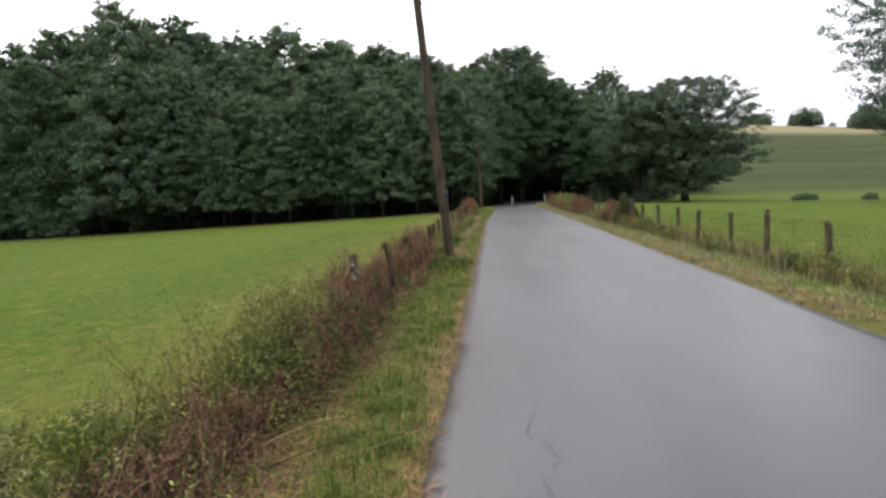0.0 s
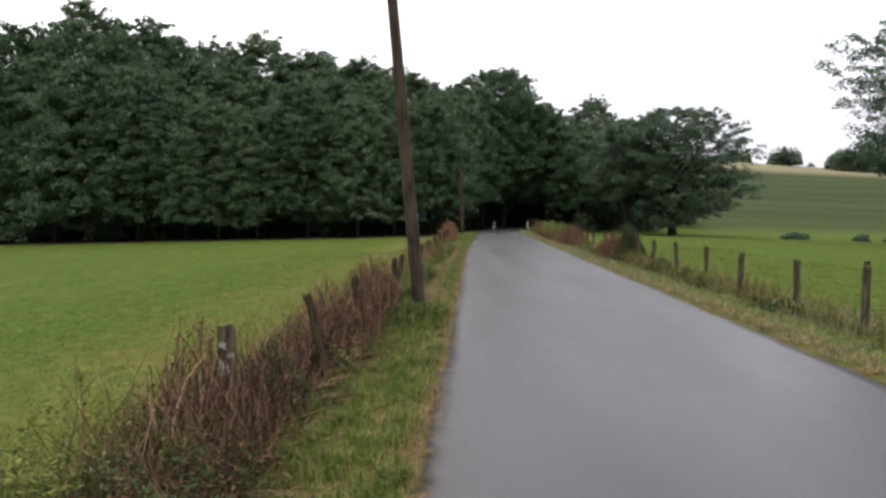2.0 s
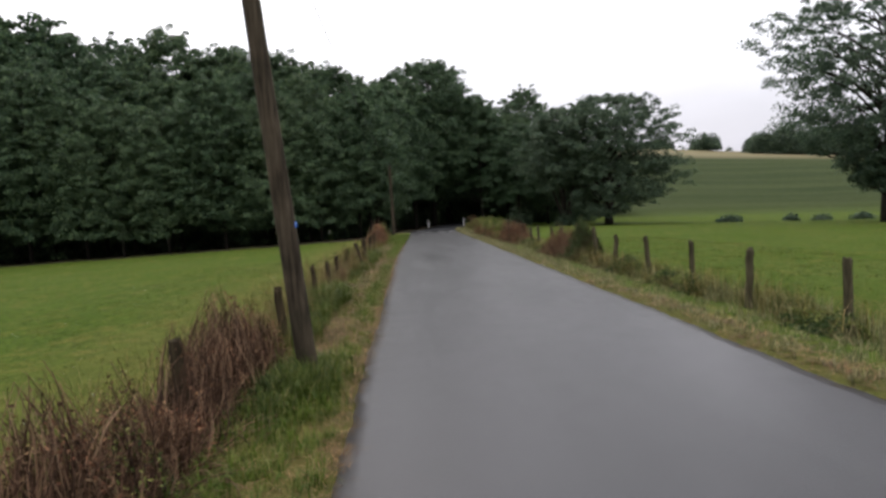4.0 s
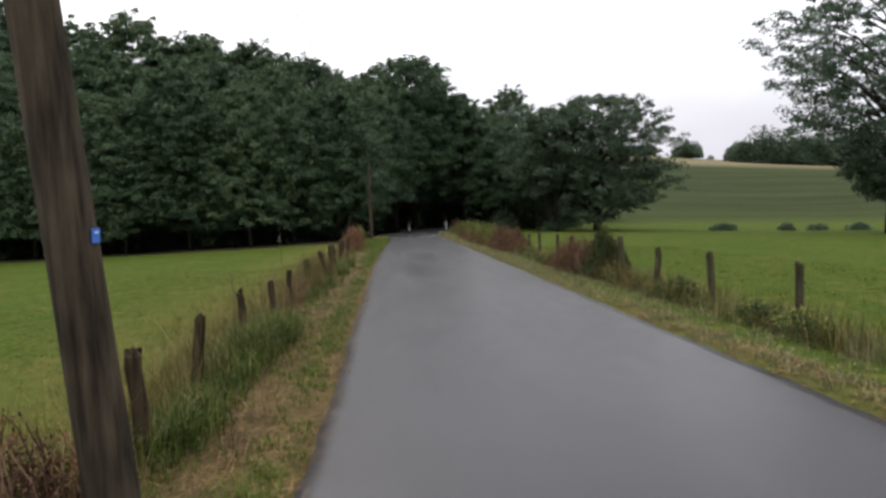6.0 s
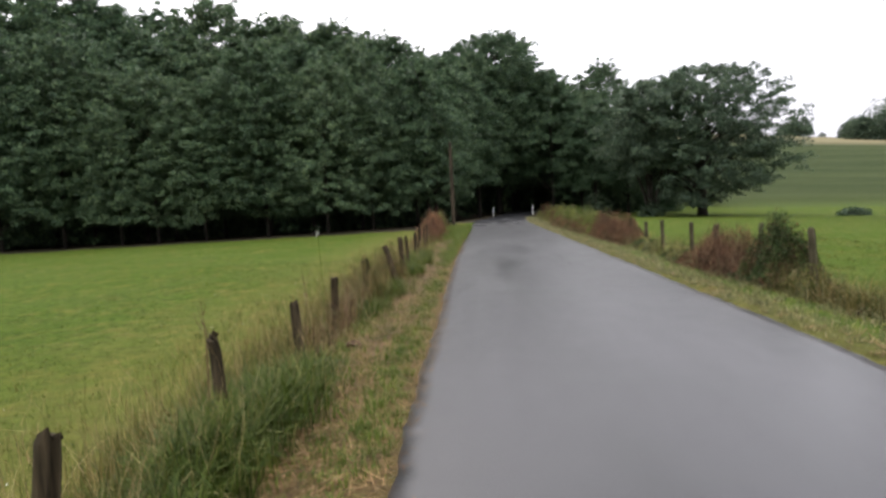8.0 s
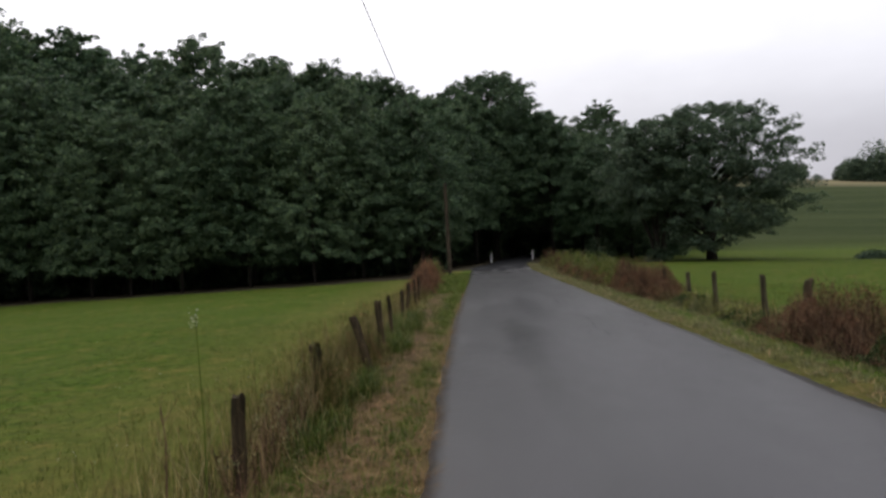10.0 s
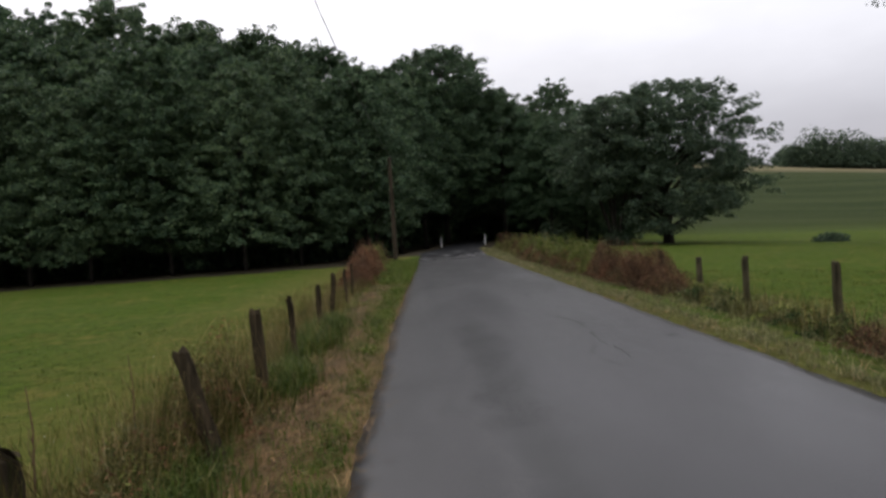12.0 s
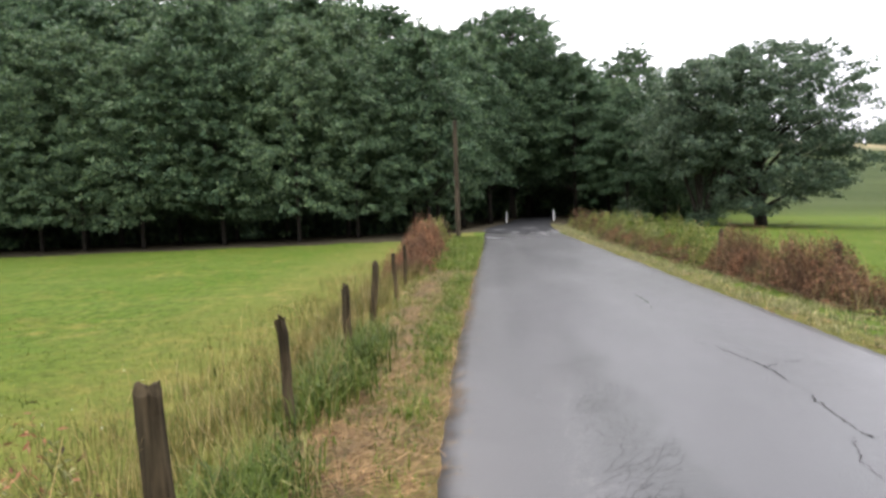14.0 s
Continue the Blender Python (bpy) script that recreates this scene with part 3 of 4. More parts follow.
blot(2.3, 46.0, 0.6, 0.35, PATCH, 13)
blot(3.2, 49.5, 0.25, 2.4, PATCH, 14)
blot(1.4, 54.5, 0.8, 1.6, PATCH, 15)
blot(3.0, 55.5, 0.9, 1.8, PATCH, 16)
blot(3.9, 51.0, 0.3, 1.4, PATCH, 17)


# ---- trees ----
def profile_wood(u):
    return np.interp(u, [0, 0.08, 0.25, 0.5, 0.75, 0.92, 1.0], [0.85, 1.0, 1.0, 0.90, 0.70, 0.42, 0.10])


def tree_parts(seed, height, radius, base, clumps, per, leaf, profile, trunk_r, clump=1.0, droop=0.5, gaps=0.0, wide=1.0, thick=0.44, limbs=26):
    """Trunk with limbs, and a crown of leaf sprays, as two pieces of geometry."""
    rng = np.random.default_rng(seed)
    top = height * 0.9
    pieces = []
    zt = np.linspace(0, top, 9)
    bend = np.cumsum(rng.normal(0, 0.10, (9, 2)), 0) * np.linspace(0, 1, 9)[:, None]
    axis = np.c_[bend, zt]
    axis[0, 2] = -0.4
    pieces.append(tube(axis, trunk_r * np.r_[1.35, np.linspace(1.0, 0.18, 8)], 9, True, rng, 0.05))
    u = rng.uniform(0, 1, clumps) ** 0.9
    az = rng.uniform(0, 2 * math.pi, clumps)
    lump = 1 + 0.16 * np.sin(3 * az + seed) + 0.13 * np.sin(7 * u * 3 + 5 * az + 2 * seed) + rng.normal(0, 0.10, clumps)
    lump = np.minimum(lump, 1.24)
    if gaps:
        keep = np.sin(az * 4 + seed) * np.sin(u * 14 + seed * 1.7) + rng.normal(0, 0.3, clumps) > -1 + gaps
        u, az, lump = u[keep], az[keep], lump[keep]
    inner = np.sqrt(rng.uniform(0.20, 1.0, len(u)))
    r = radius * profile(u) * lump * inner
    c = np.stack([r * np.cos(az) * wide, r * np.sin(az), base + (height - base) * u - 0.10 * r * (1 - u)], -1)
    c[:, :2] += np.stack([np.interp(c[:, 2], zt, bend[:, k]) for k in (0, 1)], -1)
    c[:, 2] += 0.9 * np.sin(2 * az + seed) * (1 - u) ** 2 + rng.normal(0, 0.55 if profile is profile_wood else 0.2, len(u)) * u ** 2
    if profile is profile_wood:
        c[:, 2] -= 1.3 * inner ** 3 * (1 - u) ** 4
    out = unit(np.stack([np.cos(az), np.sin(az), 0.55 * (u - 0.35)], -1))
    pick = rng.choice(len(c), min(len(c), limbs), replace=False)
    for k in pick:
        z0 = np.clip(c[k, 2] - 0.55 * r[k] - 0.4, base * 0.55, top * 0.95)
        p0 = np.array([np.interp(z0, zt, bend[:, 0]), np.interp(z0, zt, bend[:, 1]), z0])
        p1 = c[k]
        m = p0 * 0.5 + p1 * 0.5 + np.array([0, 0, 0.12 * r[k]])
        r0 = trunk_r * 0.34 * (1 - 0.6 * z0 / height)
        pieces.append(tube([p0, p0 * 0.72 + m * 0.28 + [0, 0, 0.1], m, m * 0.4 + p1 * 0.6, p1], [r0, r0 * 0.85, r0 * 0.6, r0 * 0.4, r0 * 0.15], 5, False))
    n = len(c)
    size = clump * rng.uniform(0.65, 1.3, n) * (1 - 0.35 * u ** 3)
    who = np.repeat(np.arange(n), per)
    q = rng.normal(size=(len(who), 3))
    q = q / np.maximum(np.linalg.norm(q, axis=1, keepdims=True), 1e-6) * (rng.uniform(0, 1, (len(who), 1)) ** 0.45)
    tangent = np.stack([-np.sin(az), np.cos(az), np.zeros(n)], -1)
    off = (out[who] * q[:, :1] * 1.0 + tangent[who] * q[:, 1:2] * 0.85 + np.array([[0, 0, 1.0]]) * (q[:, 2:3] * thick)) * size[who][:, None]
    reach = np.linalg.norm(off[:, :2], axis=1)
    off[:, 2] -= droop * 0.35 * reach ** 2 / np.maximum(size[who], 0.1) - 0.12 * (1 - reach)
    centre = c[who] + off
    centre = centre[centre[:, 2] > 0.3] if base > 0.3 else centre
    crown = leaves(rng, centre, unit(out[who][: len(centre)] + 0.4 * rng.normal(size=(len(centre), 3))), leaf, droop, 0.54, 0.48)
    return merge(*pieces), crown


def tree(name, label, category, group, spec, bark, leaf_material):
    trunk_geo, crown_geo = spec
    t = thing(name, label, category, group)
    part("trunk", trunk_geo, bark, t, "grey-brown tapering trunk with limbs", smooth=True)
    part("crown", crown_geo, leaf_material, t, "dense drooping sprays of broad dark green leaves")
    return t


WOODLAND = "trees of the wood"
tall = "tall dark green broadleaved tree at the edge of the wood"
MODEL_TALL = (17.0, 16.0, 18.0, 18.5, 17.0, 17.0)
models = [
    tree("woodland_tree", tall, "tree", WOODLAND, tree_parts(11, 17.0, 6.2, 3.5, 1250, 42, 0.22, profile_wood, 0.15, 0.70, 0.8, gaps=0.30), DARK_BARK, WOOD_LEAF),
    tree("woodland_tree", tall, "tree", WOODLAND, tree_parts(12, 16.0, 6.4, 3.0, 1250, 42, 0.22, profile_wood, 0.15, 0.72, 0.8, gaps=0.30), DARK_BARK, WOOD_LEAF),
    tree("woodland_tree", tall, "tree", WOODLAND, tree_parts(13, 18.0, 6.0, 3.9, 1250, 42, 0.22, profile_wood, 0.15, 0.68, 0.8, gaps=0.30), DARK_BARK, WOOD_LEAF),
    tree("woodland_tree", tall, "tree", WOODLAND, tree_parts(14, 18.5, 4.8, 2.2, 600, 48, 0.25, profile_wood, 0.15, 0.84, 0.7, gaps=0.68), DARK_BARK, WOOD_LEAF),
    tree("woodland_tree", "dark green tree standing deep in the wood", "tree", WOODLAND, tree_parts(15, 17.0, 5.0, 1.2, 230, 44, 0.50, profile_wood, 0.26, 1.4), DARK_BARK, WOOD_LEAF),
    tree("woodland_tree", "tall dark green tree with a high crown over the lane", "tree", WOODLAND, tree_parts(16, 17.0, 5.0, 5.0, 640, 52, 0.25, profile_wood, 0.20, 0.90, 0.75, gaps=0.3), DARK_BARK, WOOD_LEAF),
]
TREES = []
rng = np.random.default_rng(5)


def profile_round(u):
    return np.interp(u, [0, 0.12, 0.4, 0.7, 0.88, 0.96, 1.0], [0.60, 0.94, 1.0, 0.98, 0.78, 0.52, 0.25])


def skyline(x):
    """Height of the wood's tops along its third row."""
    return np.interp(x, [-66, -49, -42, -37, -31, -27.5, -24.4, -21, -16.8, -12, -9, -5, -2.5, 0], [26.8, 28.0, 25.6, 23.8, 22.6, 21.0, 23.4, 21.4, 20.5, 19.4, 18.3, 18.3, 17.0, 17.9])


def stepped(x, y):
    """Height that a nearer tree may have under that skyline."""
    f = (y - 17.0) / 58.0
    return 1.5 + f * (skyline(x / f) - 1.5)


# front row along the meadow, then the rows behind it
for x in np.arange(-66, -4.0, 4.2):
    y = np.interp(x, [-64, -45, -22, -13, -5], [62.5, 59.0, 57.0, 58.0, 61.5]) + rng.uniform(-1.3, 1.3)
    v = 3 if x < -38 else int(rng.integers(0, 3))
    TREES.append((x + rng.uniform(-0.9, 0.9), y, v, stepped(x, y) / MODEL_TALL[v] * (0.93 if -37 < x < -16 else 1.0) * rng.uniform(0.80, 0.94)))
for x in np.arange(-64, -3, 4.2):
    v = int(rng.integers(0, 3)) if x > -37 else 3
    y = np.interp(x, [-60, -22, -4], [67, 65, 67]) + rng.uniform(-1, 1)
    TREES.append((x + rng.uniform(-1, 1), y, v, stepped(x, y) / MODEL_TALL[v] * (1.06 if x < -37 else (0.95 if x < -16 else 1.0)) * rng.uniform(0.88, 0.96)))
for x in np.append(np.arange(-66, -26, 3.8), [-24.4, -21.0, -17.6, -14.2, -10.8, -7.4]):
    v = int(rng.integers(0, 3)) if x > -32 else (3 if x > -46 else 4)
    TREES.append((x + rng.uniform(-0.3, 0.3), 75.0 + rng.uniform(-0.8, 0.8), v, skyline(x) * (1.0 if x > -46 else 0.72) / MODEL_TALL[v] * rng.uniform(0.99, 1.03)))
for x in np.arange(-66, 40, 5.5):
    TREES.append((x + rng.uniform(-1, 1), np.interp(x, [-66, -20, 0, 40], [82, 82, 112, 116]) + rng.uniform(-1, 1), 4, rng.uniform(0.9, 1.05) if x < 14 else 0.72))
# round the mouth of the lane
TREES += [(-3.2, 63.0, 5, 0.80), (-3.0, 70.0, 5, 0.90), (-5.2, 81.0, 2, 1.06), (-1.2, 78.0, 5, 0.95), (-2.7, 88.5, 5, 1.18), (1.4, 84.0, 5, 1.10), (6.4, 98.0, 5, 1.22), (10.4, 86.0, 5, 0.98), (12.6, 93.0, 5, 0.98), (7.4, 104.0, 5, 1.14), (-6.5, 92, 4, 1.1), (-2, 98, 4, 1.1),
          (6.6, 101.0, 4, 1.2), (14.0, 87.0, 5, 0.80), (14.4, 80.5, 5, 0.72), (16.4, 91.0, 5, 0.88), (19.2, 97.0, 2, 1.08), (18.5, 82.5, 5, 0.66), (22.6, 89.0, 0, 0.70), (26.0, 97.0, 4, 0.62), (21.0, 103.0, 4, 0.80), (14.5, 101.0, 4, 0.90), (11.5, 108.0, 4, 1.0), (-48.4, 77.0, 3, 1.60), (-40.2, 77.5, 3, 1.46)]
placed = set()
for k, (x, y, v, s) in enumerate(TREES):
    m = Matrix.Translation((x, y, float(land(x, y)))) @ Matrix.Rotation(k * 2.4, 4, "Z") @ Matrix.Diagonal((s, s, s, 1))
    (copy_thing(models[v], Matrix.Identity(4)) if v in placed else models[v]).matrix_basis = m
    placed.add(v)

broad = tree("woodland_tree", "large round-topped dark green tree over the mouth of the lane", "tree", WOODLAND, tree_parts(24, 22.2, 7.3, 4.4, 1700, 46, 0.26, profile_round, 0.34, 0.9, 0.75, gaps=0.15, limbs=40), DARK_BARK, WOOD_LEAF)
broad.matrix_basis = Matrix.Translation((4.0, 90.0, float(land(4.0, 90.0))))
meadow_tree = tree("meadow_tree", "broad spreading dark green tree standing in the meadow", "tree", "", tree_parts(21, 14.2, 7.8, 2.2, 1500, 52, 0.22, profile_round, 0.40, 0.82, 0.6, gaps=0.26, thick=0.42, limbs=80), DARK_BARK, OAK_LEAF)
meadow_tree.matrix_basis = Matrix.Translation((23.3, 72.5, float(land(23.3, 72.5))))
second = tree("meadow_tree", "dark green tree with a forked trunk beside the wood", "tree", "", tree_parts(22, 12.4, 4.6, 5.0, 640, 50, 0.23, profile_round, 0.20, 0.82, 0.5, gaps=0.28, thick=0.42, limbs=50), DARK_BARK, OAK_LEAF)
second.matrix_basis = Matrix.Translation((17.6, 69.9, float(land(17.6, 69.9))))
for k, (dx, dy, h) in enumerate([(-1.5, 0.3, 6.4), (-0.7, -0.8, 7.2), (1.3, -0.4, 6.8), (2.1, 0.6, 5.8)]):
    way = np.linspace(0, 1, 7)[:, None]
    line = np.concatenate([np.array([[dx * 0.16, dy * 0.16]]) + np.array([[dx, dy]]) * way ** 1.3, -0.3 + way * (h + 0.3)], 1)
    line[:, 0] += 0.10 * np.sin(way[:, 0] * 7 + k)
    part("stem", tube(line, np.linspace(0.20, 0.07, 7), 8, True, np.random.default_rng(70 + k), 0.06), DARK_BARK, second, "dark forked stem", smooth=True)


def profile_high(u):
    return np.interp(u, [0, 0.15, 0.32, 0.5, 0.8, 0.95, 1.0], [0.20, 0.42, 0.72, 0.98, 1.0, 0.62, 0.2])


lone = tree("lone_tree", "large airy tree with layered branches in the meadow", "tree", "", tree_parts(23, 19.5, 9.2, 3.4, 1150, 60, 0.22, profile_high, 0.5, 0.92, 0.45, gaps=0.12, thick=0.40, limbs=90), DARK_BARK, OAK_LEAF)
lone.matrix_basis = Matrix.Translation((39.4, 51.0, float(land(39.4, 51.0))))


def shrub(name, label, at, size, seed, material, n=900, leaf=0.2):
    """A low mound of leaves."""
    rng = np.random.default_rng(seed)
    q = rng.normal(size=(n, 3))
    q = unit(q) * (rng.uniform(0, 1, (n, 1)) ** 0.35)
    q[:, 2] = np.abs(q[:, 2])
    lump = 1 + 0.25 * np.sin(4 * np.arctan2(q[:, 1], q[:, 0]) + seed) * np.cos(3 * q[:, 2] + seed)
    p = q * np.array(size) * lump[:, None]
    crown = leaves(rng, p, unit(q + 1e-3), leaf, 0.3, 0.6, 0.45)
    t = thing(name, label, "bush", at=(at[0], at[1], float(land(at[0], at[1]))))
    part("foliage", crown, material, t)
    st = stems(rng, rng.normal(0, 0.08, (14, 3)) * [1, 1, 0] - [0, 0, 0.05], p[rng.choice(n, 14)] * 0.8, 0.012 * max(size[2], 0.6))
    part("stems", st, DARK_BARK, t)
    return t


for k, (x, y, sx, sz) in enumerate([(34.0, 66.0, 1.5, 0.8), (41.0, 66.5, 0.8, 0.7), (44.0, 66.0, 1.1, 0.6), (48.5, 66, 1.4, 0.8), (17.4, 69.3, 1.3, 1.5), (13.6, 76.0, 1.8, 2.4)]):
    shrub("meadow_bush", "low dark green bush in the meadow", (x, y), (sx, 0.9, sz), 40 + k, OAK_LEAF, 700, 0.22)
for k, (x, y, r, h) in enumerate([(123, 252, 6.5, 6.0), (108, 262, 6, 5.0), (138, 238, 6, 8.0), (146, 236, 8, 12.5), (156, 236, 9, 12.5), (166, 238, 9, 11.5), (176, 240, 8, 10), (133, 252, 1.6, 1.6), (140, 250, 1.5, 1.4)]):
    shrub("hilltop_tree", "distant dark rounded tree on the hill crest", (x, y), (r, r, h), 60 + k, OAK_LEAF, 5200 if r > 3 else 200, 0.9 if r > 3 else 0.5)["category"] = "tree"

rng = np.random.default_rng(9)
UNDER = [(x + rng.uniform(-0.8, 0.8), np.interp(x, [-66, -22, -4], [74, 71, 73]) + rng.uniform(-0.6, 0.6), rng.uniform(2.4, 3.2), rng.uniform(3.6, 5.0)) for x in np.arange(-68, -3.5, 3.0)]
UNDER += [(x + rng.uniform(-0.8, 0.8), np.interp(x, [-66, -22, 12], [79, 77, 88]), rng.uniform(2.8, 3.4), rng.uniform(4.0, 5.5)) for x in np.arange(-70, -4.0, 4.6)]
UNDER += [(13.5, 92.0, 2.4, 3.4), (17.0, 90.0, 2.4, 3.4), (20.5, 88.0, 2.4, 3.0), (24.0, 88.0, 2.4, 2.6), (2.0, 110.0, 4.0, 6.0), (9.0, 114.0, 4.0, 6.0), (16.0, 106.0, 4.0, 6.0), (-4.0, 106.0, 4.0, 6.0), (22, 110, 4.0, 5.0), (12.5, 100.0, 2.5, 5.0)]
first = shrub("understorey_bush", "dark green thicket in the shade of the wood", UNDER[0][:2], (1.0, 0.9, 1.0), 90, WOOD_LEAF, 1600, 0.15)
first.scale = (UNDER[0][2], UNDER[0][2], UNDER[0][3])
first["group"] = "thickets under the trees"
for k, (x, y, r, h) in enumerate(UNDER[1:]):
    b = copy_thing(first, Matrix.Identity(4))
    b.matrix_basis = Matrix.Translation((x, y, float(land(x, y)))) @ Matrix.Rotation(k * 1.7, 4, "Z") @ Matrix.Diagonal((r, r, h, 1))


# ---- fence posts ----
def post(at, top, radius, seed, material, label, group, lean=(0.0, 0.0), notch=True):
    """A weathered stake with an uneven, split head."""
    rng = np.random.default_rng(seed)
    foot = float(land(at[0], at[1])) - 0.25
    z = np.array([foot, foot + 0.25, foot + 0.5, (foot + top) / 2 + 0.15, top - 0.12, top - 0.03, top])
    h = z - foot - 0.25
    path = np.c_[at[0] + lean[0] * (z - top) + rng.normal(0, 0.006, 7), at[1] + lean[1] * (z - top) + rng.normal(0, 0.006, 7), z]
    r = radius * np.array([1.0, 1.05, 1.03, 0.98, 0.97, 0.96, 0.86]) * (1 + rng.normal(0, 0.025, 7))
    v, q, t = tube(path, r, 12, True, rng, 0.07)
    head = np.arange(5 * 12, 7 * 12)
    slope = rng.uniform(-0.35, 0.35, 2)
    v[head, 2] += (v[head, :2] - path[-1, :2]) @ slope + rng.normal(0, 0.010, len(head))
    v[7 * 12, 2] -= rng.uniform(0.0, 0.02)
    if notch:
        k = int(rng.integers(0, 12))
        for row in (3, 4, 5, 6):
            i = row * 12 + k
            v[i, :2] = path[row, :2] + (v[i, :2] - path[row, :2]) * 0.55
        v[6 * 12 + k, 2] -= 0.05
    ob = part("fence_post", (v - [at[0], at[1], 0], q, t), material, smooth=False)
    ob.location = (at[0], at[1], 0)
    return tagged(ob, label, "fence post", group)


LEFT = "posts of the hedge fence"
old = "old weathered wooden fence post with a split top in long grass"
for k, (x, y, z, r, lx, ly) in enumerate([
        (-1.30, 3.26, 0.83, 0.062, -0.02, 0), (-1.20, 4.89, 0.84, 0.045, -0.24, 0.05), (-1.24, 7.4, 0.74, 0.05, -0.10, 0), (-1.11, 10.5, 0.76, 0.058, -0.04, 0), (-1.15, 12.15, 0.71, 0.052, 0.16, 0),
        (-1.19, 13.8, 0.76, 0.045, -0.05, 0), (-1.18, 15.65, 0.67, 0.045, -0.04, 0.05), (-1.20, 17.5, 0.68, 0.048, 0.04, 0), (-1.15, 19.5, 0.71, 0.058, 0.0, 0), (-1.06, 21.1, 0.79, 0.055, -0.26, 0),
        (-0.96, 22.6, 0.86, 0.055, -0.03, 0), (-1.04, 24.43, 0.79, 0.036, -0.05, 0), (-1.0, 26.25, 0.76, 0.038, 0.0, 0), (-1.05, 28.4, 0.77, 0.042, 0.10, 0), (-1.08, 30.2, 0.74, 0.034, -0.04, 0), (-1.10, 32.0, 0.76, 0.036, 0.03, 0)]):
    post((x, y), z, r, 200 + k, LICHEN_POST if k == 0 else POST_WOOD,
         "thick lichen-spotted wooden fence post beside the brambles" if k == 0 else ("leaning dark wooden fence post among withered stems" if k in (1, 9) else old), LEFT, (lx, ly))
RIGHT = "posts of the meadow fence"
for k, (x, y, z) in enumerate([(5.56, 5.58, 0.72), (5.51, 7.58, 0.82), (5.49, 9.33, 0.73), (5.45, 11.25, 0.72), (5.54, 13.3, 0.74), (5.53, 15.4, 0.74), (5.46, 17.1, 0.71), (5.57, 19.2, 0.85),
                               (5.6, 20.9, 0.86), (5.57, 22.8, 0.78), (5.57, 24.3, 0.76), (5.5, 26.25, 0.75), (5.54, 27.9, 0.65), (5.57, 29.7, 0.70), (5.6, 34.2, 0.72)]):
    post((x, y), z, 0.050 if k % 3 else 0.056, 300 + k, GREY_POST, "grey weathered wooden post along the meadow fence", RIGHT, (0.05 * math.sin(k * 2.3), 0.03 * math.cos(k)), k % 2 == 0)


# ---- telegraph poles and cable ----
def pole(at, top, lean, r0, r1, label):
    foot = float(land(at[0], at[1]))
    t = thing("telegraph_pole", label, "pole", at=(at[0], at[1], 0))
    z = np.concatenate([[foot - 0.5], np.linspace(foot, top - 0.06, 14), [top - 0.02, top]])
    path = np.c_[lean[0] * z, lean[1] * z, z]
    r = np.interp(z, [foot, top], [r0, r1])
    r[-1] *= 0.55
    rng = np.random.default_rng(int(top * 10))
    part("shaft", tube(path, r, 18, True, rng, 0.012), POLE_WOOD, t, smooth=True)
    head = path[-3]
    part("cable_bracket", tube([head + [0, -r1, -0.12], head + [0.05, -r1 - 0.02, -0.12], head + [0.09, 0, -0.10], head + [0.09, 0.02, -0.02]], [0.012] * 4, 6), WIRE, t, "small dark metal bracket")
    return t, np.array([at[0], at[1], 0]) + head + [0.09, 0.02, -0.02]


near_pole, hook_a = pole((-0.495, 8.81), 5.58, (-0.0676, -0.009), 0.103, 0.080, "brown weathered wooden telegraph pole leaning over the verge")
far_pole, hook_b = pole((-0.61, 47.0), 5.05, (0.004, 0.0), 0.115, 0.085, "slim brown telegraph pole in front of the wood")
plate_dir = np.array([0.985, -0.17, 0.0])
side = np.array([0.17, 0.985, 0.0])
pz = 1.54
centre = np.array([-0.0676 * pz, -0.009 * pz, pz]) + plate_dir * 0.103


def plate(w, h, d, c):
    ax = [side * w / 2, plate_dir * d / 2, np.array([0.02, 0, 1.0]) * h / 2]
    v, q, t = box(-1, 1, -1, 1, -1, 1)
    return v[:, :1] * ax[0] + v[:, 1:2] * ax[1] + v[:, 2:] * ax[2] + c, q[:, ::-1], t


tag_plate = part("number_plate", plate(0.044, 0.058, 0.006, centre), BLUE, near_pole, "small blue enamel plate nailed to the pole")
part("marking", plate(0.025, 0.008, 0.003, centre + plate_dir * 0.004 + [0, 0, 0.012]), PALE_MARK, tag_plate, "pale worn marking")
u = np.linspace(0, 1, 40)[:, None]
span = hook_a * (1 - u) + hook_b * u - np.array([[0, 0, 1.0]]) * (4 * u * (1 - u) * 0.55)
tagged(part("cable", tube(span, np.full(40, 0.008), 6), WIRE, smooth=True), "thin dark cable hanging between the telegraph poles", "cable")


# ---- marker posts at the mouth of the wood ----
def marker(x, y):
    z = float(land(x, y))
    t = thing("marker_post", "white roadside marker post with a grey band", "marker post", "marker posts by the lane", at=(x, y, z))
    part("shaft", box(-0.05, 0.05, -0.035, 0.035, -0.2, 1.0), WHITE_PAINT, t)
    part("band", box(-0.052, 0.052, -0.037, 0.037, 0.80, 0.88), BLACK_PAINT, t, "dull grey band")


marker(2.72, 76.0)
marker(6.9, 76.0)


# ---- grass, weeds and brambles ----
def scatter(rng, n, x0, x1, y0, y1, clump=0.0, per=1):
    """Root points on the ground, loose or in tufts."""
    m = max(1, n // per)
    x, y = rng.uniform(x0, x1, m), rng.uniform(y0, y1, m)
    x, y = np.repeat(x, per) + rng.normal(0, clump, m * per), np.repeat(y, per) + rng.normal(0, clump, m * per)
    return x, y


def sward(name, geometry, material, label, category="grass"):
    return tagged(part(name, geometry, material), label, category, kind="stuff")


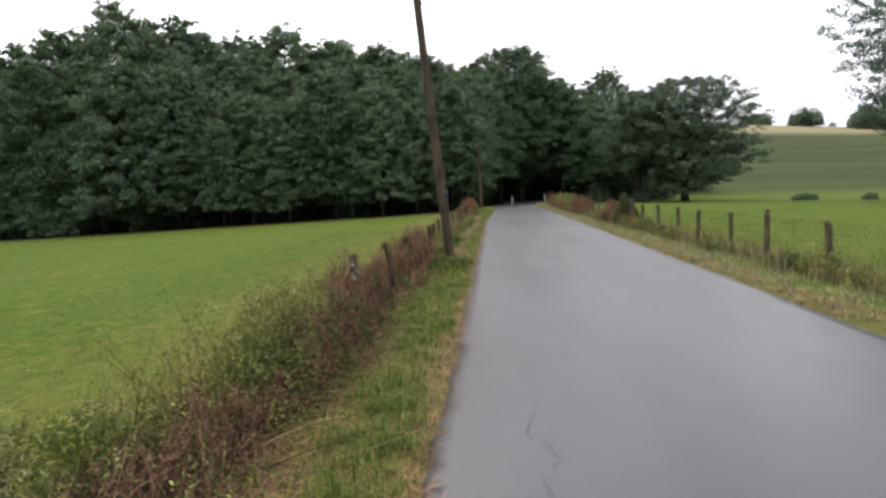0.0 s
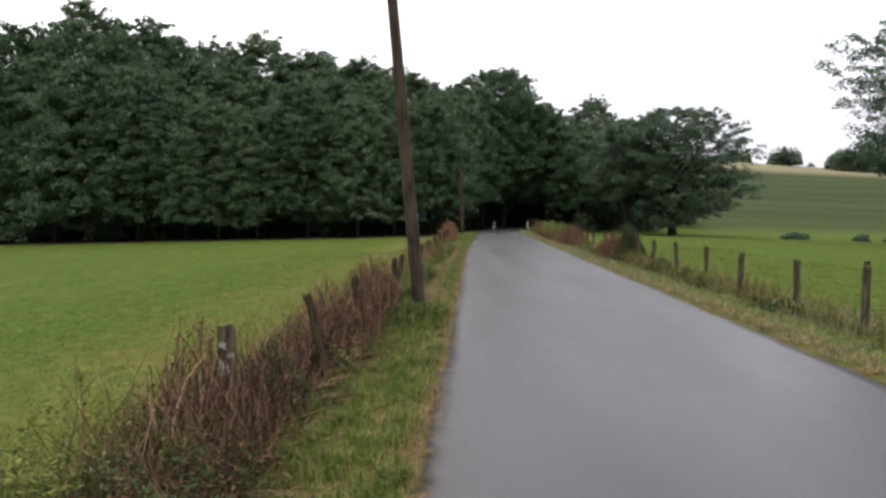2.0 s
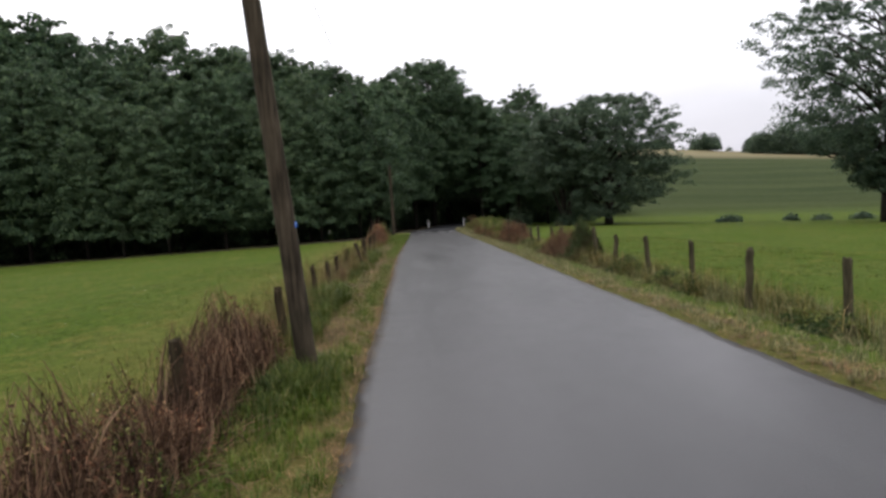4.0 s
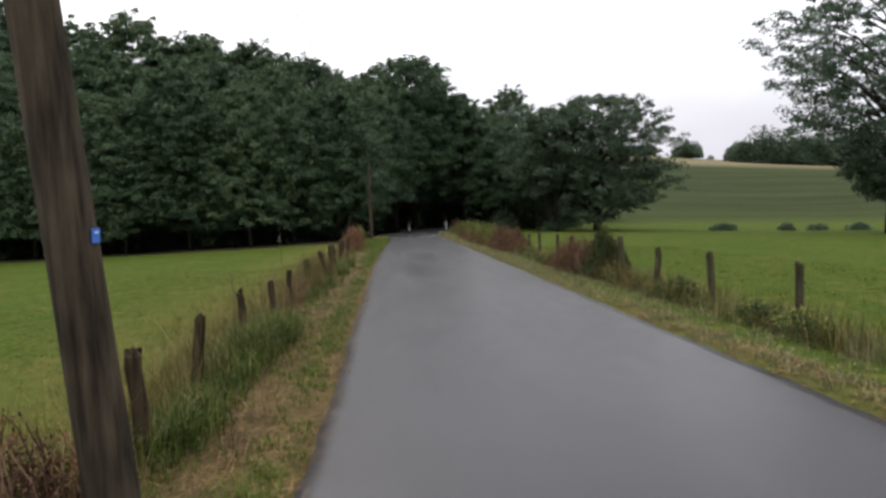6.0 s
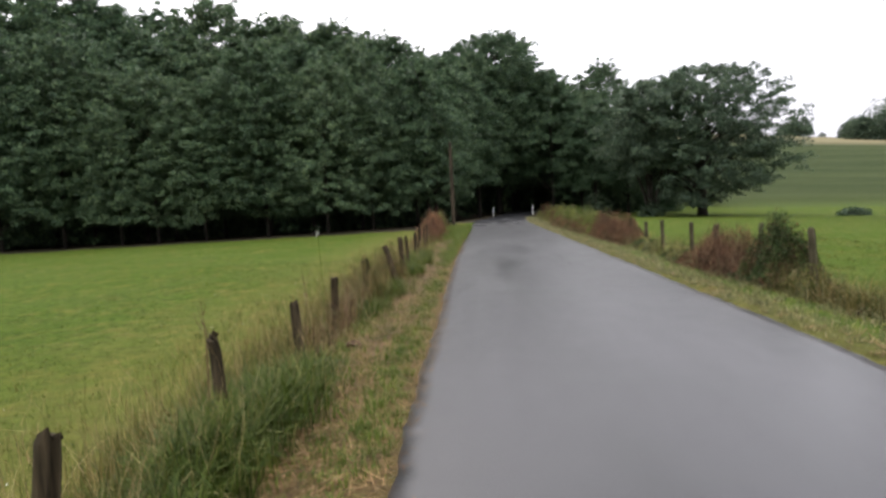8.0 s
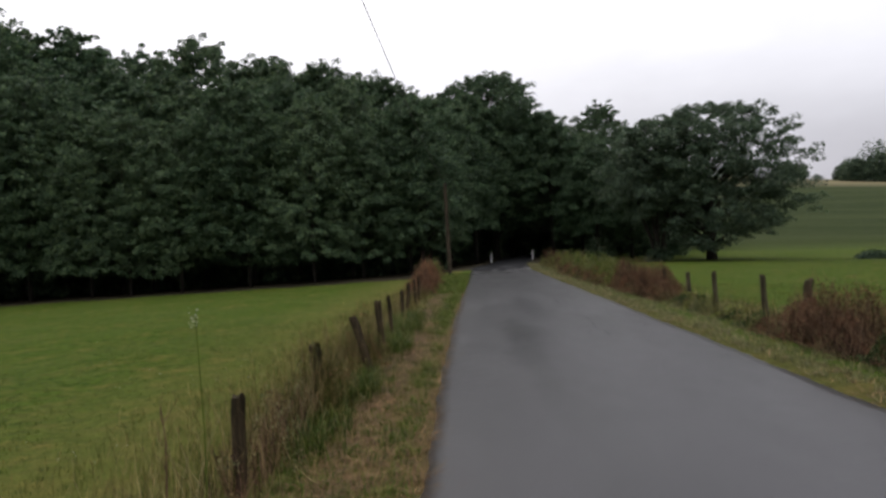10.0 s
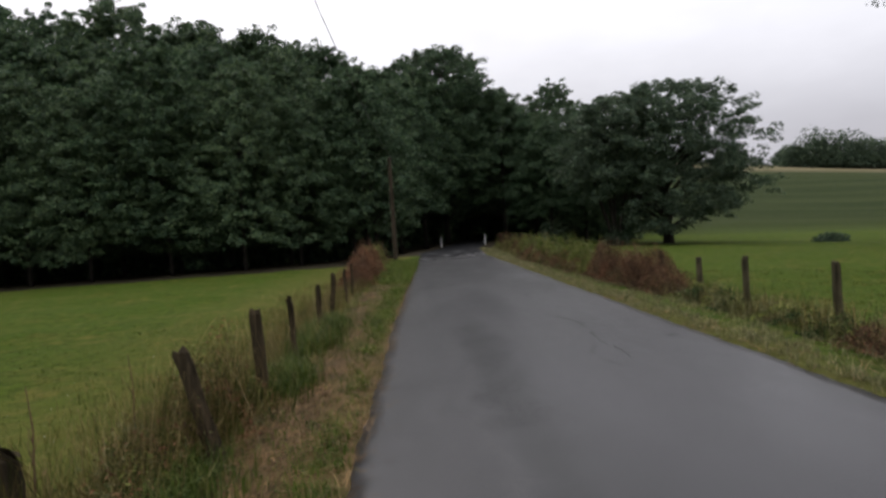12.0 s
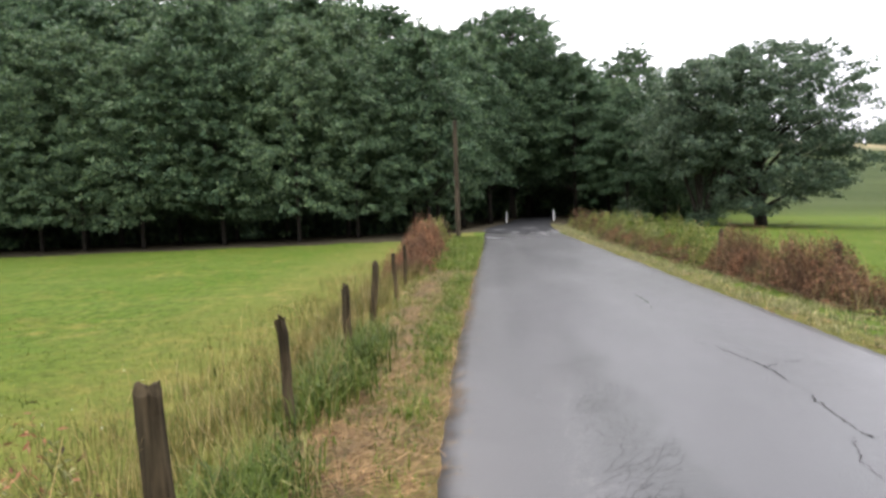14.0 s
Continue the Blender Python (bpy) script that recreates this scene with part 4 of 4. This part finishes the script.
def patchy(x, y, seed, scale=1.0):
    """A smooth value from 0 to 1 that comes and goes over the ground."""
    a = np.sin(x * 2.3 * scale + seed) * np.cos(y * 1.1 * scale + seed * 1.3) + 0.7 * np.sin(y * 2.9 * scale + 1.7 * x + seed * 2.1) + 0.5 * np.sin(y * 0.43 * scale + seed)
    return np.clip(0.5 + 0.3 * a, 0, 1)


def keep(rng, x, y, chance):
    k = rng.uniform(0, 1, len(x)) < chance
    return x[k], y[k]


# left verge
rng = np.random.default_rng(31)
x, y = scatter(rng, 64000, -1.0, -0.03, -4.5, 33, 0.045, 18)
greener = np.where(y < 9.5, (0.40 + 0.55 * smooth(0.5, 3.0, y) + 0.95 * np.exp(-((x + 0.40 + 0.08 * np.sin(y * 2.1)) / 0.22) ** 2)) * (0.35 + 0.85 * patchy(x * 0.4, y, 1.0, 0.8)), 0.14 + 1.0 * smooth(-0.42, -0.20, x) * patchy(x, y, 2.0) + 0.40 * patchy(x, y, 4.0, 1.4) ** 2 + 0.4 * smooth(-0.70, -0.90, x))
x, y = keep(rng, x, y, greener + 0.34 * smooth(9.0, 10.0, y) * smooth(20.5, 17.5, y) * patchy(x, y, 6.0, 0.9))
ok = x < 0.02
x = x + grown_over(y) * smooth(-0.9, -0.1, x)
sward("verge_grass", blades(rng, on_land(x[ok], y[ok], -0.01), np.where(y[ok] < 9.5, 0.155, 0.12), 0.0070, 0.65, 0.9), GREEN_BLADE, "short green grass tufts on the roadside verge")
x, y = scatter(rng, 20000, -0.9, -0.03, 26.5, 47, 0.05, 10)
x, y = keep(rng, x, y, np.maximum(smooth(31, 35, y), smooth(-0.62, -0.35, x)))
x = x + grown_over(y) * smooth(-0.9, -0.1, x)
sward("verge_grass", blades(rng, on_land(x, y, -0.01), np.where(y < 34, 0.11, 0.19), 0.011, 0.6, 0.7), GREEN_BLADE, "green grass on the far roadside verge")
x, y = scatter(rng, 84000, -1.0, 0.04, -4.5, 34, 0.06, 10)
drier = np.where(y < 9.5, 0.05 + 0.75 * smooth(-0.12, -0.03, x) + 0.75 * smooth(-0.55, -0.72, x) * smooth(3.5, 1.0, y) + 0.22 * smooth(4.0, 1.5, y) * (1 - patchy(x * 0.4, y, 1.0, 0.8)), 0.30 + 0.70 * smooth(-0.26, -0.50, x) - 0.35 * patchy(x, y, 2.0) ** 2 + 0.35 * smooth(-0.07, 0.0, x) - 0.55 * smooth(-0.72, -0.95, x))
x, y = keep(rng, x, y, drier * (1 - 0.45 * smooth(9.0, 10.0, y) * smooth(20.5, 17.5, y) * smooth(-0.08, -0.2, x)))
x = x + grown_over(y) * smooth(-0.9, -0.1, x)
sward("cut_hay", blades(rng, on_land(x, y, 0.012), np.where(y < 9.5, 0.19, 0.21), 0.0050, 1.5, 0.15, True), DRY_BLADE, "dry yellow cut grass lying on the verge", "hay")

# right verge and fence line
rng = np.random.default_rng(32)
x, y = scatter(rng, 34000, 4.0, 5.2, 2, 62, 0.05, 12)
x = x + road_shift(y)
sward("verge_grass", blades(rng, on_land(x, y, -0.01), 0.11, 0.010, 0.8, 0.7), VERGE_BLADE, "pale green grass on the verge by the meadow fence")
x, y = scatter(rng, 11000, 3.98, 4.5, 2, 60, 0.06, 10)
x, y = keep(rng, x, y, 0.12 + 0.75 * smooth(17, 12, y) + 0.35 * patchy(x * 0.4, y, 7.0, 0.5))
x = x + road_shift(y)
sward("cut_hay", blades(rng, on_land(x, y, 0.008), 0.16, 0.009, 1.3, 0.15, True), DRY_BLADE, "dry cut grass along the road edge", "hay")
x, y = scatter(rng, 30000, 5.0, 6.5, 2, 58, 0.12, 25)
x = 5.5 + (x - 5.5) * 0.8 + road_shift(y)
half = len(x) // 50 * 25
sward("fence_weeds", blades(rng, on_land(x[half:], y[half:], -0.02), 0.50, 0.0065, 0.25, 0.5), TALL_BLADE, "tall seeding straw grass along the meadow fence")
x, y = x[:half], y[:half]
sward("fence_weeds", blades(rng, on_land(x, y, -0.02), 0.36, 0.009, 0.35, 0.5), VERGE_BLADE, "tall half-dry grass and weeds along the meadow fence")

# left fence line beyond the brambles
rng = np.random.default_rng(33)
x, y = scatter(rng, 27000, -1.9, -1.0, 9.6, 46, 0.10, 22)
x, y = keep(rng, x, y, 0.35 + 0.65 * patchy(x, y, 5.0, 0.8))
sward("fence_weeds", blades(rng, on_land(x, y, -0.02), 0.46 - 0.12 * smooth(21.8, 23.0, y), 0.0050, 0.20, 0.5), TALL_BLADE, "tall seeding grass along the hedge fence")
for k, (cx, cy, n, ln) in enumerate([(-1.02, 12.7, 1500, 0.34), (-1.04, 13.4, 2400, 0.46), (-1.0, 14.1, 2400, 0.46), (-0.98, 14.8, 1300, 0.36), (-0.98, 10.9, 1300, 0.34), (-1.0, 11.7, 700, 0.28), (-0.86, 23.1, 1300, 0.34), (-0.92, 25.0, 1100, 0.34), (-0.92, 25.9, 1500, 0.38), (-0.9, 26.9, 700, 0.3), (-0.9, 20.3, 900, 0.34), (-0.95, 18.6, 500, 0.3), (-0.55, 8.35, 1500, 0.32), (-0.62, 7.9, 900, 0.26), (-0.32, 8.7, 500, 0.22)]):
    x, y = cx + rng.normal(0, 0.14, n), cy + rng.normal(0, 0.34, n)
    sward("grass_tussock", blades(rng, on_land(x, y, -0.02), ln, 0.010, 0.35, 0.9), TUSSOCK_BLADE, "lush dark green grass tussock at the fence")

n = 560
x, y = -1.2 + rng.normal(0, 0.22, n), rng.uniform(9.8, 30, n)
root = on_land(x, y, -0.02)
tip = root + np.c_[rng.normal(0.02, 0.22, n), rng.normal(-0.05, 0.25, n), rng.uniform(0.45, 0.85, n)]
sward("straw_stalks", stems(rng, root, tip, 0.0019, 0.20, 5), STRAW, "bent pale straw stalks standing in the fence line")
n = 500
x, y = -1.75 - np.abs(rng.normal(0, 0.7, n)), rng.uniform(-4, 30, n)
root = on_land(x, y, -0.02)
tip = root + np.c_[rng.normal(0, 0.12, n), rng.normal(0, 0.12, n), rng.uniform(0.25, 0.55, n)]
sward("straw_stalks", stems(rng, root, tip, 0.0017, 0.14, 4), STRAW, "thin pale seed stalks in the meadow by the fence")

# meadows near the fences
rng = np.random.default_rng(34)
x, y = scatter(rng, 90000, -9.0, -1.5, -4, 32, 0.07, 8)
x, y = keep(rng, x, y, 1.0 - 0.45 * smooth(-3, -9, x))
sward("meadow_grass", blades(rng, on_land(x, y, -0.02), 0.062, 0.009, 0.6, 0.6), FIELD_BLADE, "short mown grass of the meadow")
x, y = scatter(rng, 60000, -4.4, -1.4, -4, 40, 0.12, 14)
x, y = keep(rng, x, y, smooth(-4.2, -1.8, x) * (0.35 + 0.65 * patchy(x, y, 3.0, 0.5)))
sward("meadow_grass", blades(rng, on_land(x, y, -0.02), 0.25, 0.0048, 0.3, 0.5), TALL_BLADE, "longer yellowish grass at the foot of the fence")
x, y = scatter(rng, 30000, 6.0, 14.0, 4, 36, 0.08, 8)
sward("meadow_grass", blades(rng, on_land(x, y, -0.02), 0.075, 0.013, 0.6, 0.6), FIELD_BLADE, "short grass of the meadow behind the fence")
x, y = scatter(rng, 260, -10, -2, -2, 30, 0.3, 4)
sward("clover_heads", leaves(rng, on_land(x, y, 0.08), unit(rng.normal(size=(len(x), 3))), 0.016), FLOWER, "tiny white clover flowers in the meadow", "clover")


def thicket(name, label, y0, y1, xc, wide, tall, n_stem, n_leaf, leaf, stem_mat, leaf_mats, seed, spread=0.25, category="hedge", thick=0.0042, slim=0.5):
    """Tangled stalks with small leaves, along a stretch of fence."""
    rng = np.random.default_rng(seed)
    ym = (y0 + y1) / 2
    zm = float(land(xc, ym))
    t = thing(name, label, category, at=(xc, ym, zm))

    def hump(px, py):
        f = np.clip(1 - ((px - xc) / wide) ** 2, 0.05, 1) ** 0.6
        ends = np.clip(np.minimum(py - y0, y1 - py) / 0.35 + 0.25, 0.1, 1) ** 0.5
        return tall * f * ends * (0.78 + 0.24 * np.sin(py * 2.1 + seed) + 0.18 * np.sin(py * 5.3 + 2 * seed) * np.cos(px * 6 + py) + 0.10 * np.sin(py * 11.0 + px * 9))

    rx, ry = xc + rng.normal(0, wide * 0.38, n_stem), rng.uniform(y0, y1, n_stem)
    tx, ty = rx + rng.normal(0, spread, n_stem), ry + rng.normal(0, spread * 1.2, n_stem)
    root = np.c_[rx, ry, land(rx, ry) - 0.05]
    tip = np.c_[tx, ty, land(tx, ty) + hump(tx, ty) * rng.uniform(0.45, 1.15, n_stem)]
    st = part("stalk_tangle", tuple(g if k else g - [xc, ym, zm] for k, g in enumerate(stems(rng, root, tip, rng.uniform(0.55, 1.6, n_stem) * thick, 0.16))), stem_mat, t, "tangled thin stalks")
    st["kind"] = "stuff"
    left_over = n_leaf
    for k, lm in enumerate(leaf_mats):
        n = left_over // (len(leaf_mats) - k)
        left_over -= n
        m = 40
        bx, by = xc + rng.uniform(-wide, wide, n // m + 1), rng.uniform(y0, y1, n // m + 1)
        px, py = np.repeat(bx, m)[:n] + rng.normal(0, 0.07, n), np.repeat(by, m)[:n] + rng.normal(0, 0.09, n)
        lift = np.repeat(rng.uniform(0.35, 1.0, n // m + 1) ** 0.6, m)[:n]
        pz = land(px, py) + hump(px, py) * np.clip(lift + rng.normal(0, 0.07, n), 0.03, 1.08)
        out = unit(np.c_[(px - xc) / wide, rng.normal(0, 0.3, n), np.full(n, 0.5)])
        geo = leaves(rng, np.c_[px, py, pz] - [xc, ym, zm], out, leaf, 0.4, 0.5, 0.7, slim)
        part("foliage", geo, lm, t)["kind"] = "stuff"
    return t


thicket("bramble_hedge", "bright green weedy thicket at the edge of the meadow", -4.6, 0.3, -1.80, 0.56, 0.66, 1500, 40000, 0.052, TALL_BLADE, (OLIVE_LEAF, FIELD_BLADE, VERGE_BLADE, OLIVE_LEAF, FIELD_BLADE), 401, 0.32, thick=0.0030, slim=0.20)
thicket("withered_hedge", "dark brown withered bramble stems low in the thicket", -4.0, 0.5, -1.24, 0.36, 0.50, 3000, 7000, 0.034, BROWN_STEM, (BROWN_LEAF, BROWN_LEAF, BROWN_LEAF, OLIVE_LEAF), 413, 0.24, thick=0.0044)
thicket("bramble_hedge", "tangled olive and brown bramble bush beside the verge", -0.2, 2.9, -1.46, 0.60, 0.82, 1200, 24000, 0.050, TALL_BLADE, (OLIVE_LEAF, VERGE_BLADE, OLIVE_LEAF, FIELD_BLADE), 402, 0.36, thick=0.0036, slim=0.20)
thicket("withered_hedge", "dark withered stems on the road side of the bramble bush", -0.2, 3.0, -1.13, 0.34, 0.62, 3400, 8000, 0.034, BROWN_STEM, (BROWN_LEAF, BROWN_LEAF, GREEN_LEAF), 414, 0.22, thick=0.0044)
thicket("bramble_hedge", "arching pale bramble runners over the thicket", -1.6, 2.4, -1.44, 0.55, 0.95, 700, 2600, 0.030, TALL_BLADE, (OLIVE_LEAF, FIELD_BLADE), 412, 0.5, thick=0.0040)
thicket("bramble_hedge", "green bramble patch growing among withered stems", 3.6, 4.4, -1.24, 0.28, 0.58, 260, 1900, 0.040, BROWN_STEM, (GREEN_LEAF, GREEN_LEAF), 403, slim=0.4)
thicket("bramble_hedge", "leafy green bramble beside the lichened fence post", 2.3, 3.2, -1.56, 0.30, 0.62, 160, 2600, 0.042, BROWN_STEM, (GREEN_LEAF, OLIVE_LEAF, GREEN_LEAF), 416, slim=0.4)
thicket("bramble_hedge", "dull green nettles mixed with withered stems", 4.9, 6.3, -1.02, 0.22, 0.52, 400, 1700, 0.036, BROWN_STEM, (GREEN_LEAF, OLIVE_LEAF), 415, slim=0.36)
thicket("withered_hedge", "withered red-brown stems and brambles along the fence", 1.9, 5.4, -1.35, 0.45, 0.80, 2700, 2200, 0.030, BROWN_STEM, (BROWN_LEAF, BROWN_LEAF), 404, 0.24, thick=0.0062)
thicket("withered_hedge", "dense withered red-brown weeds before the telegraph pole", 5.2, 9.7, -1.20, 0.42, 0.84, 3800, 5000, 0.030, BROWN_STEM, (BROWN_LEAF, RED_LEAF, BROWN_LEAF), 405, 0.22, thick=0.0060)
thicket("nettle_clump", "low dark green nettles by the foot of the pole", 7.8, 9.2, -0.78, 0.16, 0.20, 60, 1500, 0.034, BROWN_STEM, (GREEN_LEAF,), 406, category="nettles")
thicket("nettle_clump", "dark green weeds at the edge of the brambles", 0.9, 1.8, -0.96, 0.20, 0.32, 80, 1300, 0.034, BROWN_STEM, (GREEN_LEAF,), 407, category="nettles")
thicket("withered_hedge", "straw-coloured seeding grass and weeds round the old fence posts", 18.9, 22.5, -1.14, 0.36, 0.74, 2600, 3200, 0.034, TALL_BLADE, (VERGE_BLADE, BROWN_LEAF, OLIVE_LEAF, RED_LEAF), 408, 0.18, thick=0.0028, slim=0.3)
thicket("withered_hedge", "brown seeding grass along the fence", 15.8, 19.2, -1.20, 0.25, 0.55, 620, 1600, 0.028, BROWN_STEM, (BROWN_LEAF, VERGE_BLADE), 409, 0.14, thick=0.0034)
thicket("dock_hedge", "tall rusty red dock weeds along the fence", 33.2, 40.5, -1.30, 0.55, 1.02, 1700, 10000, 0.052, BROWN_STEM, (RED_LEAF, RED_LEAF, BROWN_LEAF), 410, 0.2)
thicket("dock_hedge", "tall straw coloured weeds before the far pole", 40.0, 47.5, -1.6, 0.70, 1.12, 1200, 8000, 0.070, BROWN_STEM, (OLIVE_LEAF, BROWN_LEAF), 411, 0.25)
# along the meadow fence
thicket("hedge_bush", "dark green bush grown over the meadow fence", 19.4, 20.7, 5.52, 0.46, 1.36, 400, 11000, 0.042, BROWN_STEM, (GREEN_LEAF, GREEN_LEAF, GREEN_LEAF, BROWN_LEAF), 420, category="bush")
thicket("hedge_bush", "reddish brown bush beside the dark green one", 20.7, 23.3, 5.40, 0.55, 0.92, 1900, 7000, 0.030, BROWN_STEM, (BROWN_LEAF, BROWN_LEAF, RED_LEAF), 421, category="bush")
thicket("hedge_bush", "dry brown weeds before the dark green bush", 17.2, 19.3, 5.40, 0.42, 0.52, 500, 1800, 0.030, TALL_BLADE, (VERGE_BLADE, BROWN_LEAF, OLIVE_LEAF), 426, category="bush")
thicket("hedge_bush", "rusty brown bush on the meadow fence", 28.4, 31.4, 5.45, 0.55, 0.95, 1700, 10000, 0.034, BROWN_STEM, (RED_LEAF, BROWN_LEAF, BROWN_LEAF), 422, category="bush")
thicket("hedge_bush", "brown bush between two gaps in the hedge", 31.7, 33.4, 5.40, 0.50, 0.98, 1300, 7000, 0.034, BROWN_STEM, (BROWN_LEAF, RED_LEAF, BROWN_LEAF), 423, category="bush")
thicket("hedge_bush", "low green weeds filling a gap in the hedge", 33.2, 34.6, 5.35, 0.40, 0.50, 200, 3000, 0.040, BROWN_STEM, (OLIVE_LEAF, FIELD_BLADE), 427, category="bush")
thicket("hedge_bush", "bright green hedge top along the lane", 34.4, 45.0, 5.70, 0.75, 1.10, 300, 22000, 0.055, BROWN_STEM, (GREEN_BLADE, OLIVE_LEAF, FIELD_BLADE, GREEN_BLADE, VERGE_BLADE), 424, category="bush")
thicket("hedge_bush", "brown withered foot of the hedge along the lane", 34.4, 45.0, 5.15, 0.42, 0.58, 1600, 7000, 0.042, BROWN_STEM, (BROWN_LEAF, RED_LEAF, BROWN_LEAF), 428, category="bush")
thicket("hedge_bush", "low green and brown hedge near the wood", 44.0, 56.0, 6.0, 0.75, 1.05, 700, 12000, 0.085, BROWN_STEM, (OLIVE_LEAF, BROWN_LEAF), 425, category="bush")
for k, (y0, y1, h) in enumerate([(4.2, 7.2, 0.36), (9.0, 10.0, 0.45), (12.4, 14.2, 0.36), (15.6, 16.6, 0.44), (23.2, 25.6, 0.30), (26.0, 28.4, 0.34)]):
    thicket("fence_weed_clump", "dark green weeds round the foot of the meadow fence", y0, y1, 5.35, 0.32, h, 60, 1500, 0.055, BROWN_STEM, (GREEN_LEAF, OLIVE_LEAF), 430 + k, category="weeds")


def tall_weed(at, tall, seed, twigs=5):
    """A bare branching dead stalk."""
    rng = np.random.default_rng(seed)
    z = float(land(*at))
    t = thing("dead_stalk", "bare brown dead stalk rising from the brambles", "weed", "dead stalks", at=(at[0], at[1], z))
    p = np.array([[0, 0, 0], [0.01, 0, 0.4 * tall], [0.015, 0.02, 0.75 * tall], [-0.01, 0.03, tall]])
    part("stalk", tube(p, [0.007, 0.006, 0.004, 0.002], 5), BROWN_STEM, t)
    u = rng.uniform(0.35, 0.9, twigs)
    root = np.stack([np.interp(u * tall, p[:, 2], p[:, k]) for k in range(3)], 1)
    ends = root + np.c_[rng.normal(0, 0.09, twigs), rng.normal(0, 0.05, twigs), rng.uniform(0.06, 0.2, twigs)]
    for k in range(twigs):
        part("twig", stems(rng, root[k:k + 1], ends[k:k + 1], 0.003), BROWN_STEM, t)


for k, (x, y, h) in enumerate([(-2.12, 0.35, 0.70), (-2.06, 0.45, 0.62), (-2.62, 0.2, 0.36), (-1.5, 2.0, 0.95), (-1.55, 1.0, 0.75), (-1.3, 13.9, 1.0), (-1.5, 20.2, 0.9), (-1.45, 21.2, 0.85), (-1.6, 4.0, 0.7), (-1.4, 16.8, 0.85)]):
    tall_weed((x, y), h, 500 + k)

# the tall white-flowered weed in the fence line
z0 = float(land(-1.25, 17.0))
umbel = thing("umbel_weed", "tall weed with a small white flower head at the fence", "weed", at=(-1.25, 17.0, z0))
part("stalk", tube([[0, 0, 0], [0.02, 0, 0.6], [0, 0.02, 1.33]], [0.006, 0.005, 0.003], 5), GREEN_BLADE, umbel)
rng = np.random.default_rng(8)
part("flower_head", leaves(rng, np.c_[rng.normal(0, 0.012, (40, 2)), 1.30 + rng.normal(0, 0.03, 40)], unit(rng.normal(size=(40, 3))), 0.010), FLOWER, umbel, "flat white flower head")

# clod of earth on the verge, and loose chippings along the road edge
def clod(x, y, r, seed):
    bm = bmesh.new()
    bmesh.ops.create_icosphere(bm, subdivisions=2, radius=r)
    rng = np.random.default_rng(seed)
    for v in bm.verts:
        v.co *= 1 + rng.normal(0, 0.13)
        v.co.z *= 0.7
    me = bpy.data.meshes.new("earth_clod")
    bm.to_mesh(me)
    bm.free()
    me.materials.append(EARTH)
    ob = new("earth_clod", me)
    ob.location = (x, y, float(land(x, y)) + r * 0.4)
    return tagged(ob, "reddish brown clod of earth on the verge", "earth clod")


clod(-0.78, 16.4, 0.09, 1)
rng = np.random.default_rng(35)
n = 1400
y = rng.uniform(-4, 34, n)
x = np.abs(rng.normal(0, 0.05, n)) + 0.01
x = x + grown_over(y)
x[n * 3 // 4:] = 1.0 + rng.normal(0, 0.25, n - n * 3 // 4)
y[n * 3 // 4:] = rng.uniform(21.5, 25.5, n - n * 3 // 4)
sward("loose_chippings", leaves(rng, np.c_[x, y, crown_z(x, y) + 0.006], unit(rng.normal(size=(n, 3))), 0.008, 0.0, 0.8, 0.4, 0.9), GRAVEL, "small stone chippings on the asphalt", "gravel")
